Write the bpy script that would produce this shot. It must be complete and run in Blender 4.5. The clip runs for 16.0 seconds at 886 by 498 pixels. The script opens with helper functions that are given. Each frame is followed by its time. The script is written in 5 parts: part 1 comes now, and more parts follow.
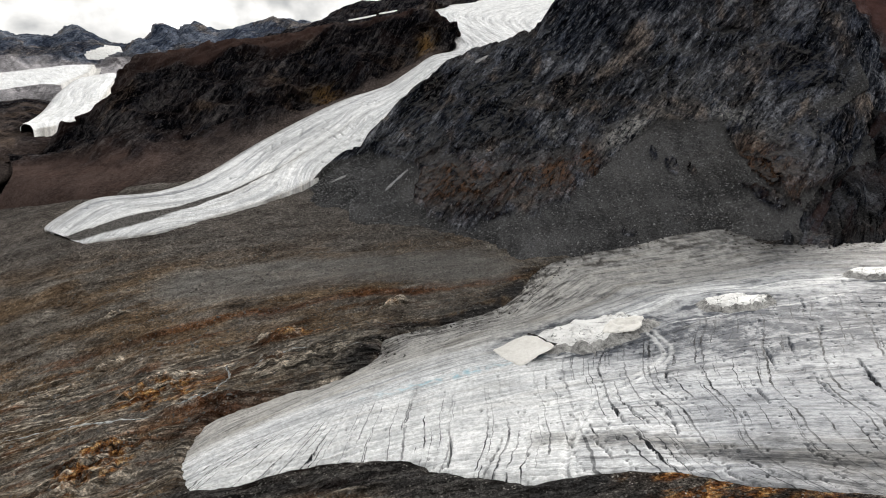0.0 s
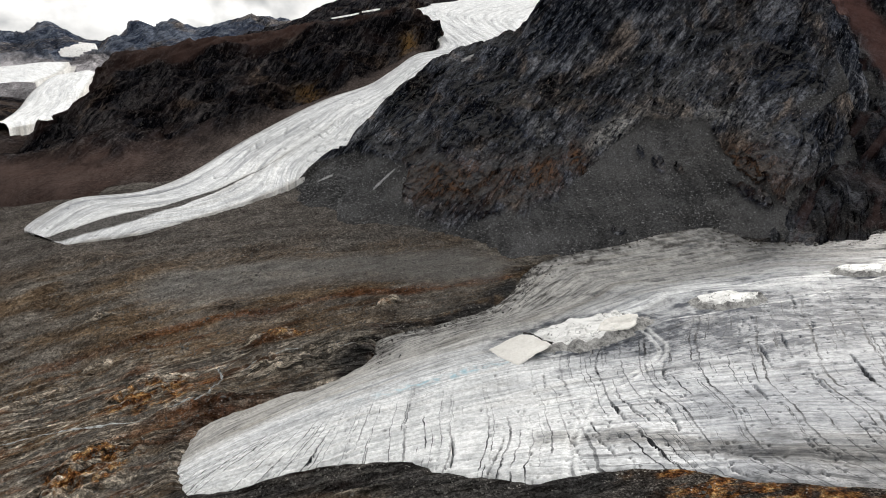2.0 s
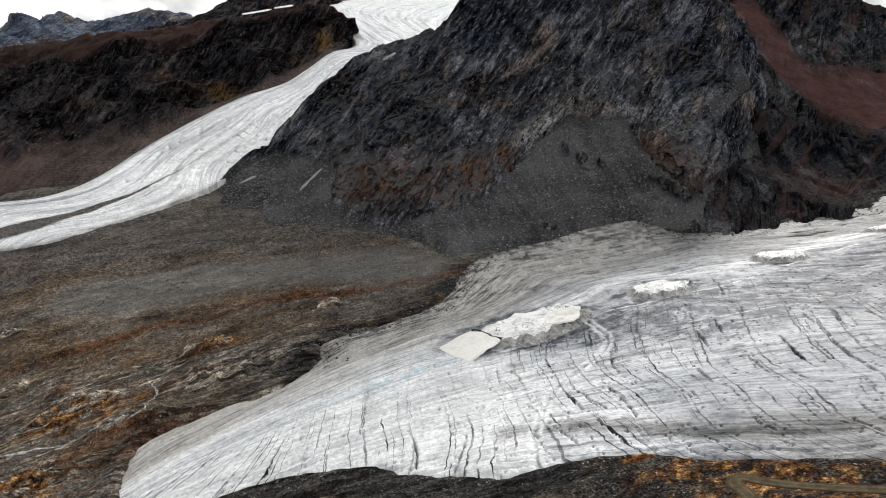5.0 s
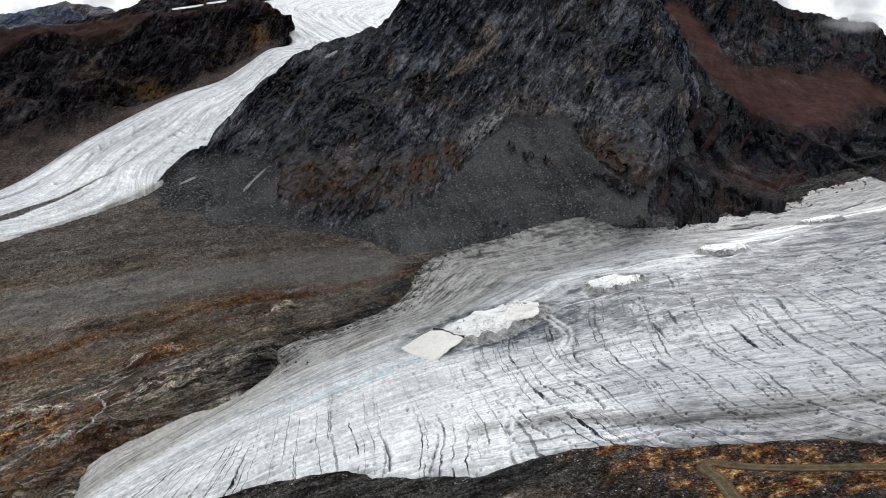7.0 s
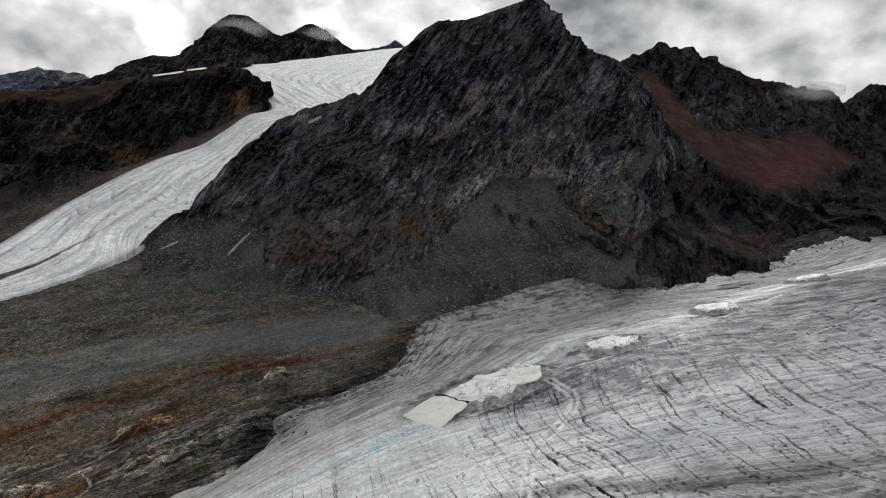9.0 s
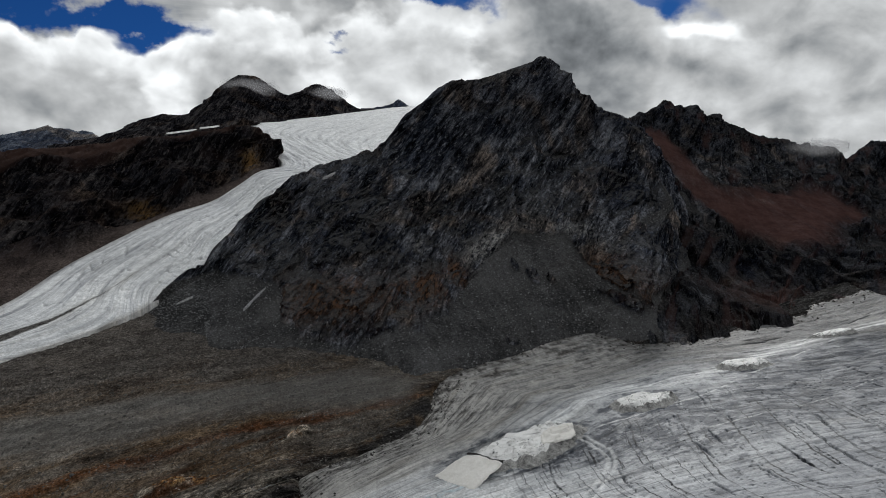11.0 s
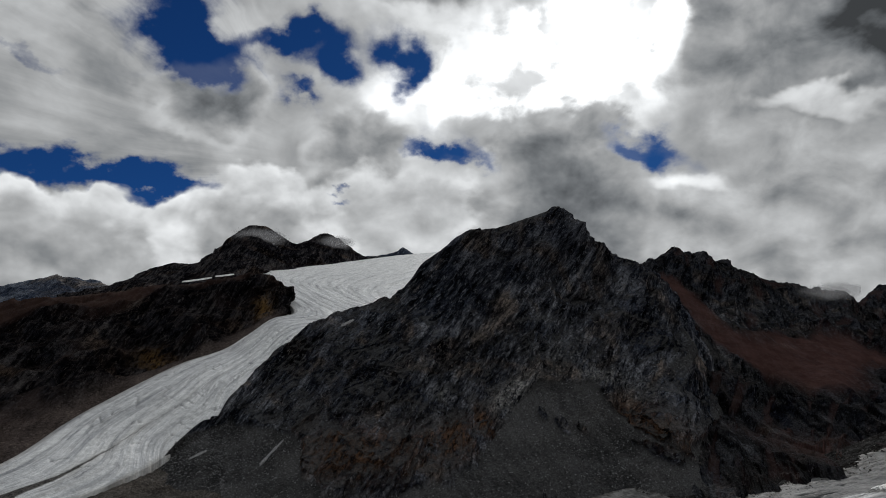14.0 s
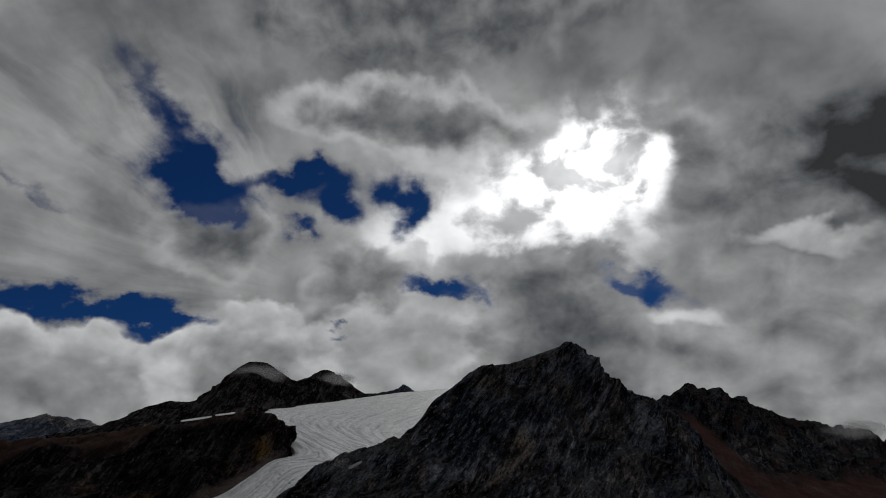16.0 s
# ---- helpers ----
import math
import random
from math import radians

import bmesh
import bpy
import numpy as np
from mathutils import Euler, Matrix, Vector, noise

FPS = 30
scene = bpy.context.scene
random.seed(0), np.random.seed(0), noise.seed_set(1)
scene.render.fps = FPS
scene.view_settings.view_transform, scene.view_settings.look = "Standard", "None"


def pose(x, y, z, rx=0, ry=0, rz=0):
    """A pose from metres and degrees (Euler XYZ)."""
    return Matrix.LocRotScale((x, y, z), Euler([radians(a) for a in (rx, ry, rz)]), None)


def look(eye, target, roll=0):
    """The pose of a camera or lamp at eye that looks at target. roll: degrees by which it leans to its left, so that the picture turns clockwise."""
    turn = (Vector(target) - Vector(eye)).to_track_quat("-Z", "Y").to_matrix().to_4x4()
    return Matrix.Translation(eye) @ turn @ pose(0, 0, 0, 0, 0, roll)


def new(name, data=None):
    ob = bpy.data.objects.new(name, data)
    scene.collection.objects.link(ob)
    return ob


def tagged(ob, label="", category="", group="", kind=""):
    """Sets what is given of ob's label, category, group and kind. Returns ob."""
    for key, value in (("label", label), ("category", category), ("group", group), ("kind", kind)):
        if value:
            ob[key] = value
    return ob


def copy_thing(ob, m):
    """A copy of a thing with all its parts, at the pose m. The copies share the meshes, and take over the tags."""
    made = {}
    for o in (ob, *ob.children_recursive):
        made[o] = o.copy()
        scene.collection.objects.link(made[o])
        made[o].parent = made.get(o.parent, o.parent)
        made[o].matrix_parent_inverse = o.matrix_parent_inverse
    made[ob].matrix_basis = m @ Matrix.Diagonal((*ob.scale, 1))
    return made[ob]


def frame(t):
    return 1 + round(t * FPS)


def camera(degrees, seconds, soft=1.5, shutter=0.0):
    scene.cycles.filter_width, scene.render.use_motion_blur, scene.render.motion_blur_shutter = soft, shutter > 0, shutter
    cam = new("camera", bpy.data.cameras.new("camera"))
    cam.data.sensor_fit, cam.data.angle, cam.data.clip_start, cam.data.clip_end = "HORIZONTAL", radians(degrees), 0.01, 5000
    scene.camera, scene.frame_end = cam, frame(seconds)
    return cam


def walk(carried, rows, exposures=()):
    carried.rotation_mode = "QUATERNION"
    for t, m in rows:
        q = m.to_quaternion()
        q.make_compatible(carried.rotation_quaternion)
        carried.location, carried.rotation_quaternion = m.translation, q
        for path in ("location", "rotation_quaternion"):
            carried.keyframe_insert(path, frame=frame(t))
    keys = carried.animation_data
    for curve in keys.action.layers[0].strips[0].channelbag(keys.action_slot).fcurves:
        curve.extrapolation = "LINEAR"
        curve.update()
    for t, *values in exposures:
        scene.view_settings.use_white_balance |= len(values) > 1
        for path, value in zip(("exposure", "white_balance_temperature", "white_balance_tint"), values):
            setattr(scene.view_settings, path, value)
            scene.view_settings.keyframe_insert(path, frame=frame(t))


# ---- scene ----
cam = camera(68.3, 16.0, soft=1.0)
METRES, EYE, TILT, LEAN, TURN = 120.0, 170.0, -11.7, 0.0, 0.0
ROWS = [
    (0.0, 0.0, 0.0, 0.0, 0.0, 0.0, -0.0),
    (0.5, -0.0147, 0.0006, 0.001, -0.23, -0.02, 0.03),
    (1.0, -0.0333, 0.0019, 0.002, -0.26, -0.05, 0.01),
    (1.5, -0.0507, 0.0036, 0.0024, -0.72, -0.07, 0.09),
    (2.0, -0.0748, 0.006, 0.004, -1.79, -0.11, 0.29),
    (2.5, -0.0979, 0.0078, 0.0053, -3.11, -0.14, 0.58),
    (3.0, -0.1254, 0.0115, 0.0068, -4.6, -0.18, 0.92),
    (3.5, -0.1498, 0.015, 0.0081, -5.85, -0.24, 1.21),
    (4.0, -0.1773, 0.0197, 0.0098, -7.08, -0.29, 1.51),
    (6.5, -0.3031, 0.0547, 0.0147, -13.38, -0.64, 2.83),
    (7.0, -0.3341, 0.0643, 0.0173, -15.01, -0.75, 3.14),
    (7.5, -0.368, 0.0757, 0.0202, -16.45, -0.86, 3.41),
    (8.0, -0.4055, 0.0896, 0.0276, -17.59, -0.58, 3.64),
    (8.5, -0.438, 0.1044, 0.0343, -17.61, 1.57, 3.73),
    (9.0, -0.4707, 0.1187, 0.0365, -17.64, 4.45, 3.82),
    (11.5, -0.6415, 0.1883, 0.0468, -17.72, 10.92, 3.99),
    (12.0, -0.673, 0.2014, 0.0524, -17.71, 13.21, 4.07),
    (12.5, -0.7089, 0.2131, 0.0574, -17.74, 14.9, 4.12),
    (13.0, -0.7424, 0.2256, 0.0644, -17.77, 17.07, 4.16),
    (13.5, -0.7731, 0.2405, 0.0666, -17.75, 19.38, 4.25),
    (14.0, -0.8086, 0.2532, 0.0701, -17.77, 22.01, 4.31),
    (14.5, -0.8392, 0.267, 0.0782, -17.76, 24.79, 4.38),
    (15.0, -0.873, 0.2829, 0.0805, -17.8, 27.82, 4.4),
    (15.5, -0.9049, 0.3003, 0.0831, -17.83, 30.82, 4.44),
    (16.0, -0.9379, 0.3108, 0.0842, -17.86, 33.85, 4.47),
]
EXPOSURES = [(0.0, 0.82, 6500, 10), (6.5, 0.88, 6200, 10), (7.5, 0.88, 6100, 10), (8.5, 0.58, 6200, 9.5), (9.2, 0.18, 6250, 9), (11.5, -0.10, 6150, 8.5), (12.5, -0.20, 6100, 8.5), (14.0, -0.48, 6200, 9), (15.0, -0.72, 6200, 9), (16.0, -1.22, 6250, 9.5)]
walk(cam, [(t, pose(0, 0, EYE, TILT, LEAN, TURN) @ pose(METRES * x, METRES * y, METRES * z, 90 + pitch, roll, yaw)) for t, x, y, z, yaw, pitch, roll in ROWS], EXPOSURES)


# ---- node helpers ----
class Graph:
    """Short-hand for building a node tree."""

    def __init__(self, tree):
        self.tree = tree
        tree.nodes.clear()

    def node(self, kind, props=None, **sockets):
        n = self.tree.nodes.new(kind)
        for k, v in (props or {}).items():
            setattr(n, k, v)
        for k, v in sockets.items():
            self.put(n.inputs[int(k[1:]) if k[0] == "i" and k[1:].isdigit() else k.replace("_", " ")], v)
        return n

    def put(self, socket, v):
        if isinstance(v, bpy.types.NodeSocket):
            self.tree.links.new(v, socket)
        elif isinstance(v, tuple) and len(v) == 3 and socket.type == "RGBA":
            socket.default_value = (*v, 1)
        else:
            socket.default_value = v

    def math(self, op, a, b=0.0, c=0.0, clamp=False):
        return self.node("ShaderNodeMath", {"operation": op, "use_clamp": clamp}, i0=a, i1=b, i2=c).outputs[0]

    def vec(self, op, a, b=(0, 0, 0)):
        n = self.node("ShaderNodeVectorMath", {"operation": op}, i0=a, i1=b)
        return n.outputs["Value"] if op in ("DOT_PRODUCT", "LENGTH") else n.outputs[0]

    def noise(self, vec, scale, detail=4.0, rough=0.55, warp=0.0, kind="FBM", lac=2.0):
        n = self.node("ShaderNodeTexNoise", {"noise_type": kind}, Vector=vec, Scale=scale, Detail=detail, Roughness=rough, Distortion=warp, Lacunarity=lac)
        return n.outputs[0]

    def ramp(self, v, lo, hi, a=0.0, b=1.0):
        n = self.node("ShaderNodeMapRange", {"interpolation_type": "SMOOTHSTEP"}, i0=v, i1=lo, i2=hi, i3=a, i4=b)
        return n.outputs[0]

    def mix(self, f, a, b, blend="MIX"):
        n = self.node("ShaderNodeMix", {"data_type": "RGBA", "blend_type": blend})
        self.put(n.inputs[0], f), self.put(n.inputs[6], a), self.put(n.inputs[7], b)
        return n.outputs[2]

    def mapped(self, vec, scale=(1, 1, 1), turn=(0, 0, 0), move=(0, 0, 0)):
        if any(turn):
            vec = self.node("ShaderNodeMapping", i0=vec, i2=tuple(radians(a) for a in turn)).outputs[0]
        return self.node("ShaderNodeMapping", i0=vec, i1=move, i3=scale).outputs[0]

    def colours(self, v, stops):
        n = self.node("ShaderNodeValToRGB", i0=v)
        el = n.color_ramp.elements
        while len(el) < len(stops):
            el.new(0.5)
        for e, (p, c) in zip(el, stops):
            e.position, e.color = p, (*c, 1)
        return n.outputs[0]


def material(name):
    m = bpy.data.materials.new(name)
    m.use_nodes = True
    return m, Graph(m.node_tree)


def finish(g, colour, rough=0.9, height=None, strength=0.6, dist=1.0, gloss=0.1):
    b = g.node("ShaderNodeBsdfPrincipled", Base_Color=colour, Roughness=rough, Specular_IOR_Level=gloss)
    if height is not None:
        g.put(b.inputs["Normal"], g.node("ShaderNodeBump", Strength=strength, Distance=dist, Height=height).outputs[0])
    o = g.node("ShaderNodeOutputMaterial")
    g.tree.links.new(b.outputs[0], o.inputs[0])


# ---- sky, clouds and sun ----
SUN_AZ, SUN_EL = 32.0, 30.0
world = bpy.data.worlds.new("cloudy_sky")
scene.world = world
world.use_nodes = True
# gaps in the cloud: azimuth, elevation, half-widths, turn, depth
HOLES = [(-4.6, 28.4, 5.2, 2.8, -42, 1.25), (-3.2, 25.8, 3.8, 1.7, 0, 1.1), (4.2, 28.3, 4.0, 1.3, 12, 1.1), (8.8, 26.4, 2.6, 2.2, 0, 1.2), (15.2, 27.2, 2.2, 2.4, 15, 1.1), (5.2, 23.8, 1.6, 0.7, -35, 0.8),
         (-16, 15.2, 5.5, 1.1, 0, 1.1), (-8.5, 15.8, 5.5, 0.95, -4, 1.1), (-4.5, 15.4, 2.6, 1.5, 0, 1.0), (18.8, 19.5, 3.7, 0.95, -8, 1.1), (35.8, 18.5, 3.6, 1.5, -28, 1.2), (9.0, 15.5, 1.0, 0.6, 0, 0.9), (-10, 33.5, 4, 1.6, -38, 0.6), (-18, 24.6, 7, 0.5, -14, 0.45)]
# broad lighter and darker parts of the high layer: azimuth, elevation, half-widths, turn, gain
SHADES = [(18, 26, 9, 4, 0, 0.5), (15, 21.5, 9, 2.5, 0, 0.5), (35, 22, 5, 2.5, 0, 0.6), (0, 50, 60, 10, 0, -0.35), (-15, 38, 9, 5, -35, -0.3), (47, 37, 13, 6, 0, -0.3), (-26, 5, 14, 6, 0, 0.4), (20, 6, 60, 5, 0, 0.55)]
# clouds in front of it, high and low, the hindmost first: azimuth, elevation, half-widths, turn, brightness of rim and core, softness, knobbliness
HIGH_CLOUDS = [(17, 41.5, 22, 3.6, 0, 0.42, 0.30, 0.6, 0.0), (15.5, 33.4, 13, 3.4, -3, 0.95, 0.38, 0.40, 0.1), (48, 24.5, 10, 6.5, -20, 0.60, 0.40, 0.40, 0.1), (49, 12, 14, 7.5, 0, 0.58, 0.52, 0.5, 0.0),
          (56, 25, 8.5, 6.0, -18, 0.36, 0.08, 1.0, 0.0), (50, 20.2, 3.6, 0.8, -12, 0.95, 0.80, 1.0, 0.0), (-1.5, 22.8, 5.6, 2.9, 12, 0.66, 0.36, 0.35, 0.1), (10.3, 18.8, 4.6, 4.3, 0, 0.66, 0.40, 0.30, 0.2)]
LOW_CLOUDS = [(15, 13.5, 8, 4.4, 0, 0.84, 0.64, 0.3, 0.3), (29.3, 13.5, 7.6, 8.6, 0, 0.56, 0.31, 0.16, 0.45), (39.8, 15.4, 2.2, 0.7, -18, 1.05, 0.95, 1.3, 0.3), (-29, 5, 14, 7.0, 0, 0.80, 0.52, 0.3, 0.3), (-12.3, 8.6, 8.4, 6.6, 0, 0.92, 0.50, 0.12, 0.7), (2.0, 10.0, 7.0, 6.9, 0, 0.90, 0.48, 0.15, 0.7)]


def build_sky():
    g = Graph(world.node_tree)
    d = g.node("ShaderNodeTexCoord").outputs["Generated"]
    x, y, z = g.node("ShaderNodeSeparateXYZ", i0=d).outputs
    az = g.math("MULTIPLY", g.math("ARCTAN2", x, y), 180 / math.pi)
    el = g.math("MULTIPLY", g.math("ARCSINE", z), 180 / math.pi)
    ang = g.node("ShaderNodeCombineXYZ", i0=g.math("MULTIPLY", az, 0.1), i1=g.math("MULTIPLY", el, 0.13), i2=0.0).outputs[0]

    def warped(scale, detail, rough, reach, move):
        n = [g.noise(g.mapped(ang, move=(move + 5 * k, 3 * k, move)), scale, detail, rough) for k in (0, 1)]
        return [g.math("ADD", v, g.math("MULTIPLY", g.math("SUBTRACT", w, 0.5), reach)) for v, w in zip((az, el), n)]

    ragged, soft = warped(2.4, 5, 0.54, 7.0, 7), warped(1.5, 4, 0.48, 7.5, 2)

    def radius(at, a, e, sa, se, turn=0.0):
        u, v = g.math("SUBTRACT", at[0], a), g.math("SUBTRACT", at[1], e)
        c, s = math.cos(radians(turn)), math.sin(radians(turn))
        p = g.math("DIVIDE", g.math("ADD", g.math("MULTIPLY", u, c), g.math("MULTIPLY", v, s)), sa)
        q = g.math("DIVIDE", g.math("SUBTRACT", g.math("MULTIPLY", v, c), g.math("MULTIPLY", u, s)), se)
        return g.math("ADD", g.math("MULTIPLY", p, p), g.math("MULTIPLY", q, q))

    def lobe(at, *where):
        return g.math("EXPONENT", g.math("MULTIPLY", radius(at, *where), -1.0))

    # the high layer: soft puffs, and streaks that run together towards a point low in the north
    puff = g.noise(ang, 1.3, 6, 0.50, 0.3)
    low = g.noise(g.mapped(ang, move=(3, 8, 0)), 0.75, 5, 0.52, 0.3)
    ra, re = g.math("SUBTRACT", 8.0, soft[0]), g.math("SUBTRACT", el, 18.0)
    bend = g.math("ARCTAN2", re, g.math("ADD", ra, 3.0))
    fan = g.node("ShaderNodeCombineXYZ", i0=g.math("MULTIPLY", bend, 4.5), i1=g.math("MULTIPLY", ra, 0.035), i2=0.0).outputs[0]
    streak = g.noise(fan, 1.5, 6, 0.56, 0.2)
    west = g.math("MULTIPLY", g.ramp(az, 6.0, -4.0), g.ramp(el, 40.0, 30.0, 0.35, 1.0))
    lum = g.math("ADD", g.ramp(low, 0.36, 0.64, 0.40, 0.62), g.math("MULTIPLY", g.math("SUBTRACT", puff, 0.5), 0.5))
    lum = g.math("ADD", lum, g.math("MULTIPLY", g.math("MULTIPLY", g.math("SUBTRACT", streak, 0.46), west), 0.9))
    for *where, gain in SHADES:
        lum = g.math("MULTIPLY", lum, g.math("ADD", 1.0, g.math("MULTIPLY", lobe(soft, *where), gain)))
    gaps = 0.0
    for *where, deep in HOLES:
        gaps = g.math("ADD", g.math("MULTIPLY", lobe(ragged, *where), deep), gaps)
    cover = g.math("ADD", 0.62, g.math("ADD", g.math("MULTIPLY", g.math("SUBTRACT", puff, 0.5), 0.9), g.math("MULTIPLY", g.math("MULTIPLY", g.math("SUBTRACT", streak, 0.5), west), 0.8)))
    cover = g.ramp(g.math("SUBTRACT", cover, g.math("MULTIPLY", gaps, 0.9)), -0.22, 0.50)
    # the clouds in front of it
    curl = g.node("ShaderNodeTexNoise", {}, Vector=g.mapped(ang, move=(1, 4, 2)), Scale=2.6, Detail=3.0, Roughness=0.5).outputs[1]
    knob = g.vec("ADD", ang, g.vec("MULTIPLY", g.vec("SUBTRACT", curl, (0.5, 0.5, 0.5)), (0.3, 0.3, 0.3)))

    def billow(de):
        n = g.node("ShaderNodeTexVoronoi", {"feature": "SMOOTH_F1", "normalize": True}, Vector=g.mapped(knob, move=(11, 5 + de, 2)), Scale=3.0, Detail=1.6, Roughness=0.42, Lacunarity=2.4, Smoothness=0.5)
        return g.math("SUBTRACT", 0.55, n.outputs["Distance"])

    wool = lambda da, de: g.math("SUBTRACT", g.noise(g.mapped(ang, move=(4 + da, 9 + de, 1)), 2.1, 5, 0.50, 0.25), 0.5)
    knobs, tuft = billow(0.0), wool(0.0, 0.0)
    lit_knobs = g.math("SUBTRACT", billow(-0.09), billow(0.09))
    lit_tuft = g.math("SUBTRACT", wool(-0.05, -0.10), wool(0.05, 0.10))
    sunward = g.math("ADD", g.math("MULTIPLY", lobe(soft, SUN_AZ + 2, SUN_EL - 1.0, 5.6, 3.6), 2.4), g.math("MULTIPLY", lobe(soft, SUN_AZ - 6, SUN_EL - 4.5, 12, 4.5, 5), 0.9))
    veil = g.ramp(tuft, 0.10, -0.08, 0.30, 1.25)
    glow = g.math("MULTIPLY", sunward, veil)
    lum = g.math("ADD", lum, glow)
    for a, e, sa, se, turn, rim, core, blur, lumps in HIGH_CLOUDS + LOW_CLOUDS:
        f = g.math("SUBTRACT", 1.0, g.math("SQRT", radius(soft, a, e, sa, se, turn)))
        f = g.math("ADD", f, g.math("ADD", g.math("MULTIPLY", knobs, 0.75 * lumps), g.math("MULTIPLY", tuft, 1.1 - 0.6 * lumps)))
        mask = g.math("MULTIPLY", g.ramp(f, -0.6 * blur, 0.6 * blur), g.ramp(gaps, 1.1, 0.35, 0.1 if lumps < 0.6 else 1.0, 1.0))
        tone = g.ramp(f, -0.3 * blur, 0.62, rim, core)
        tone = g.math("ADD", tone, g.math("ADD", g.math("MULTIPLY", lit_knobs, 0.8 * lumps), g.math("MULTIPLY", lit_tuft, 0.75 * (1 - 0.5 * lumps))))
        lum = g.math("ADD", lum, g.math("MULTIPLY", mask, g.math("SUBTRACT", tone, lum)))
        cover = g.math("MAXIMUM", cover, mask)
    lum = g.math("MAXIMUM", lum, 0.09)
    lum = g.math("MULTIPLY", lum, g.math("ADD", 0.82, g.math("MULTIPLY", lum, 0.55)))
    grey = g.mix(g.ramp(lum, 0.1, 0.6), (0.93, 0.97, 1.0), (1.0, 0.99, 0.965))
    cloud = g.mix(1.0, grey, g.node("ShaderNodeCombineColor", i0=lum, i1=lum, i2=lum).outputs[0], "MULTIPLY")
    sky = g.node("ShaderNodeTexSky", {"sky_type": "NISHITA", "sun_disc": False, "sun_elevation": radians(SUN_EL), "sun_rotation": radians(SUN_AZ), "altitude": 2900.0})
    blue = g.mix(1.0, sky.outputs[0], (0.0065, 0.020, 0.043), "MULTIPLY")
    bg = g.node("ShaderNodeBackground", Color=g.mix(cover, blue, cloud), Strength=0.92)
    g.tree.links.new(bg.outputs[0], g.node("ShaderNodeOutputWorld").inputs[0])


build_sky()

sun_lamp = bpy.data.lights.new("sun", "SUN")
sun_lamp.energy, sun_lamp.angle, sun_lamp.color = 2.2, radians(9), (1.0, 0.96, 0.9)
sun = new("sun", sun_lamp)
sun.matrix_world = look((0, 0, 900), Vector((0, 0, 900)) - Vector((math.sin(radians(SUN_AZ)) * math.cos(radians(SUN_EL)), math.cos(radians(SUN_AZ)) * math.cos(radians(SUN_EL)), math.sin(radians(SUN_EL)))))


# ---- noise fields ----
def hashed(*cells):
    n = np.zeros(cells[0].shape, np.int64)
    for c, k in zip(cells, (374761393, 668265263, 2147483647)):
        n = (n + c * k) & 0xFFFFFFFF
    n = ((n ^ (n >> 13)) * 1274126177) & 0xFFFFFFFF
    n = ((n ^ (n >> 15)) * 2246822519) & 0xFFFFFFFF
    return ((n ^ (n >> 16)) & 0xFFFFFF) / float(0xFFFFFF)


def value2(x, y):
    """Smooth noise from -1 to 1 over a plane, gradient type."""
    ix, iy = np.floor(x).astype(np.int64), np.floor(y).astype(np.int64)
    fx, fy = x - ix, y - iy
    u, v = fx * fx * fx * (fx * (fx * 6 - 15) + 10), fy * fy * fy * (fy * (fy * 6 - 15) + 10)

    def corner(i, j):
        a = hashed(ix + i, iy + j) * 2 * math.pi
        return np.cos(a) * (fx - i) + np.sin(a) * (fy - j)

    a = corner(0, 0) * (1 - u) + corner(1, 0) * u
    b = corner(0, 1) * (1 - u) + corner(1, 1) * u
    return 1.5 * (a * (1 - v) + b * v)


def fbm(x, y, octaves=5, gain=0.5, ridged=False, seed=0.0):
    out, amp, tot = np.zeros_like(x), 1.0, 0.0
    for k in range(octaves):
        n = value2(x + seed + 17.3 * k, y - seed + 9.1 * k)
        out += amp * ((1 - 2 * np.abs(n)) if ridged else n)
        tot += amp
        amp *= gain
        x, y = x * 1.6 - y * 1.2, x * 1.2 + y * 1.6
    return out / tot


def facets(x, y, seed):
    """Broken-rock relief: tilted flat blocks, as height and a tone from 0 to 1 for each block."""
    ix, iy = np.floor(x).astype(np.int64), np.floor(y).astype(np.int64)
    best = np.full(x.shape, 9.0)
    high, tone = np.zeros_like(x), np.zeros_like(x)
    sd = np.full(x.shape, int(seed), np.int64)
    for i in (-1, 0, 1):
        for j in (-1, 0, 1):
            cx, cy = ix + i, iy + j
            px, py = cx + 0.1 + 0.8 * hashed(cx, cy, sd), cy + 0.1 + 0.8 * hashed(cx, cy, sd + 1)
            dx, dy = x - px, y - py
            d = dx * dx + dy * dy
            near = d < best
            best = np.where(near, d, best)
            r1, r2, r3 = hashed(cx, cy, sd + 2), hashed(cx, cy, sd + 3), hashed(cx, cy, sd + 4)
            high = np.where(near, (r1 - 0.5) + 1.3 * (r2 - 0.5) * dx + 1.3 * (r3 - 0.5) * dy, high)
            tone = np.where(near, r1, tone)
    return high, tone


def soft_clamp(v, lo, hi, s):
    v = np.where(v < lo + s, lo + s * np.exp(np.minimum((v - lo - s) / s, 0)), v)
    return np.where(v > hi - s, hi - s * np.exp(np.minimum((hi - s - v) / s, 0)), v)


def smooth(v, lo, hi):
    t = np.clip((v - lo) / (hi - lo), 0, 1)
    return t * t * (3 - 2 * t)


VALLEY = {(0, 0): 78.66, (0, 1): -42.29, (0, 2): 10.204, (0, 3): -0.5676, (1, 0): 25.632, (1, 1): -2.450, (1, 2): -0.0811, (2, 0): -2.790, (2, 1): 0.4639, (3, 0): 0.2984}


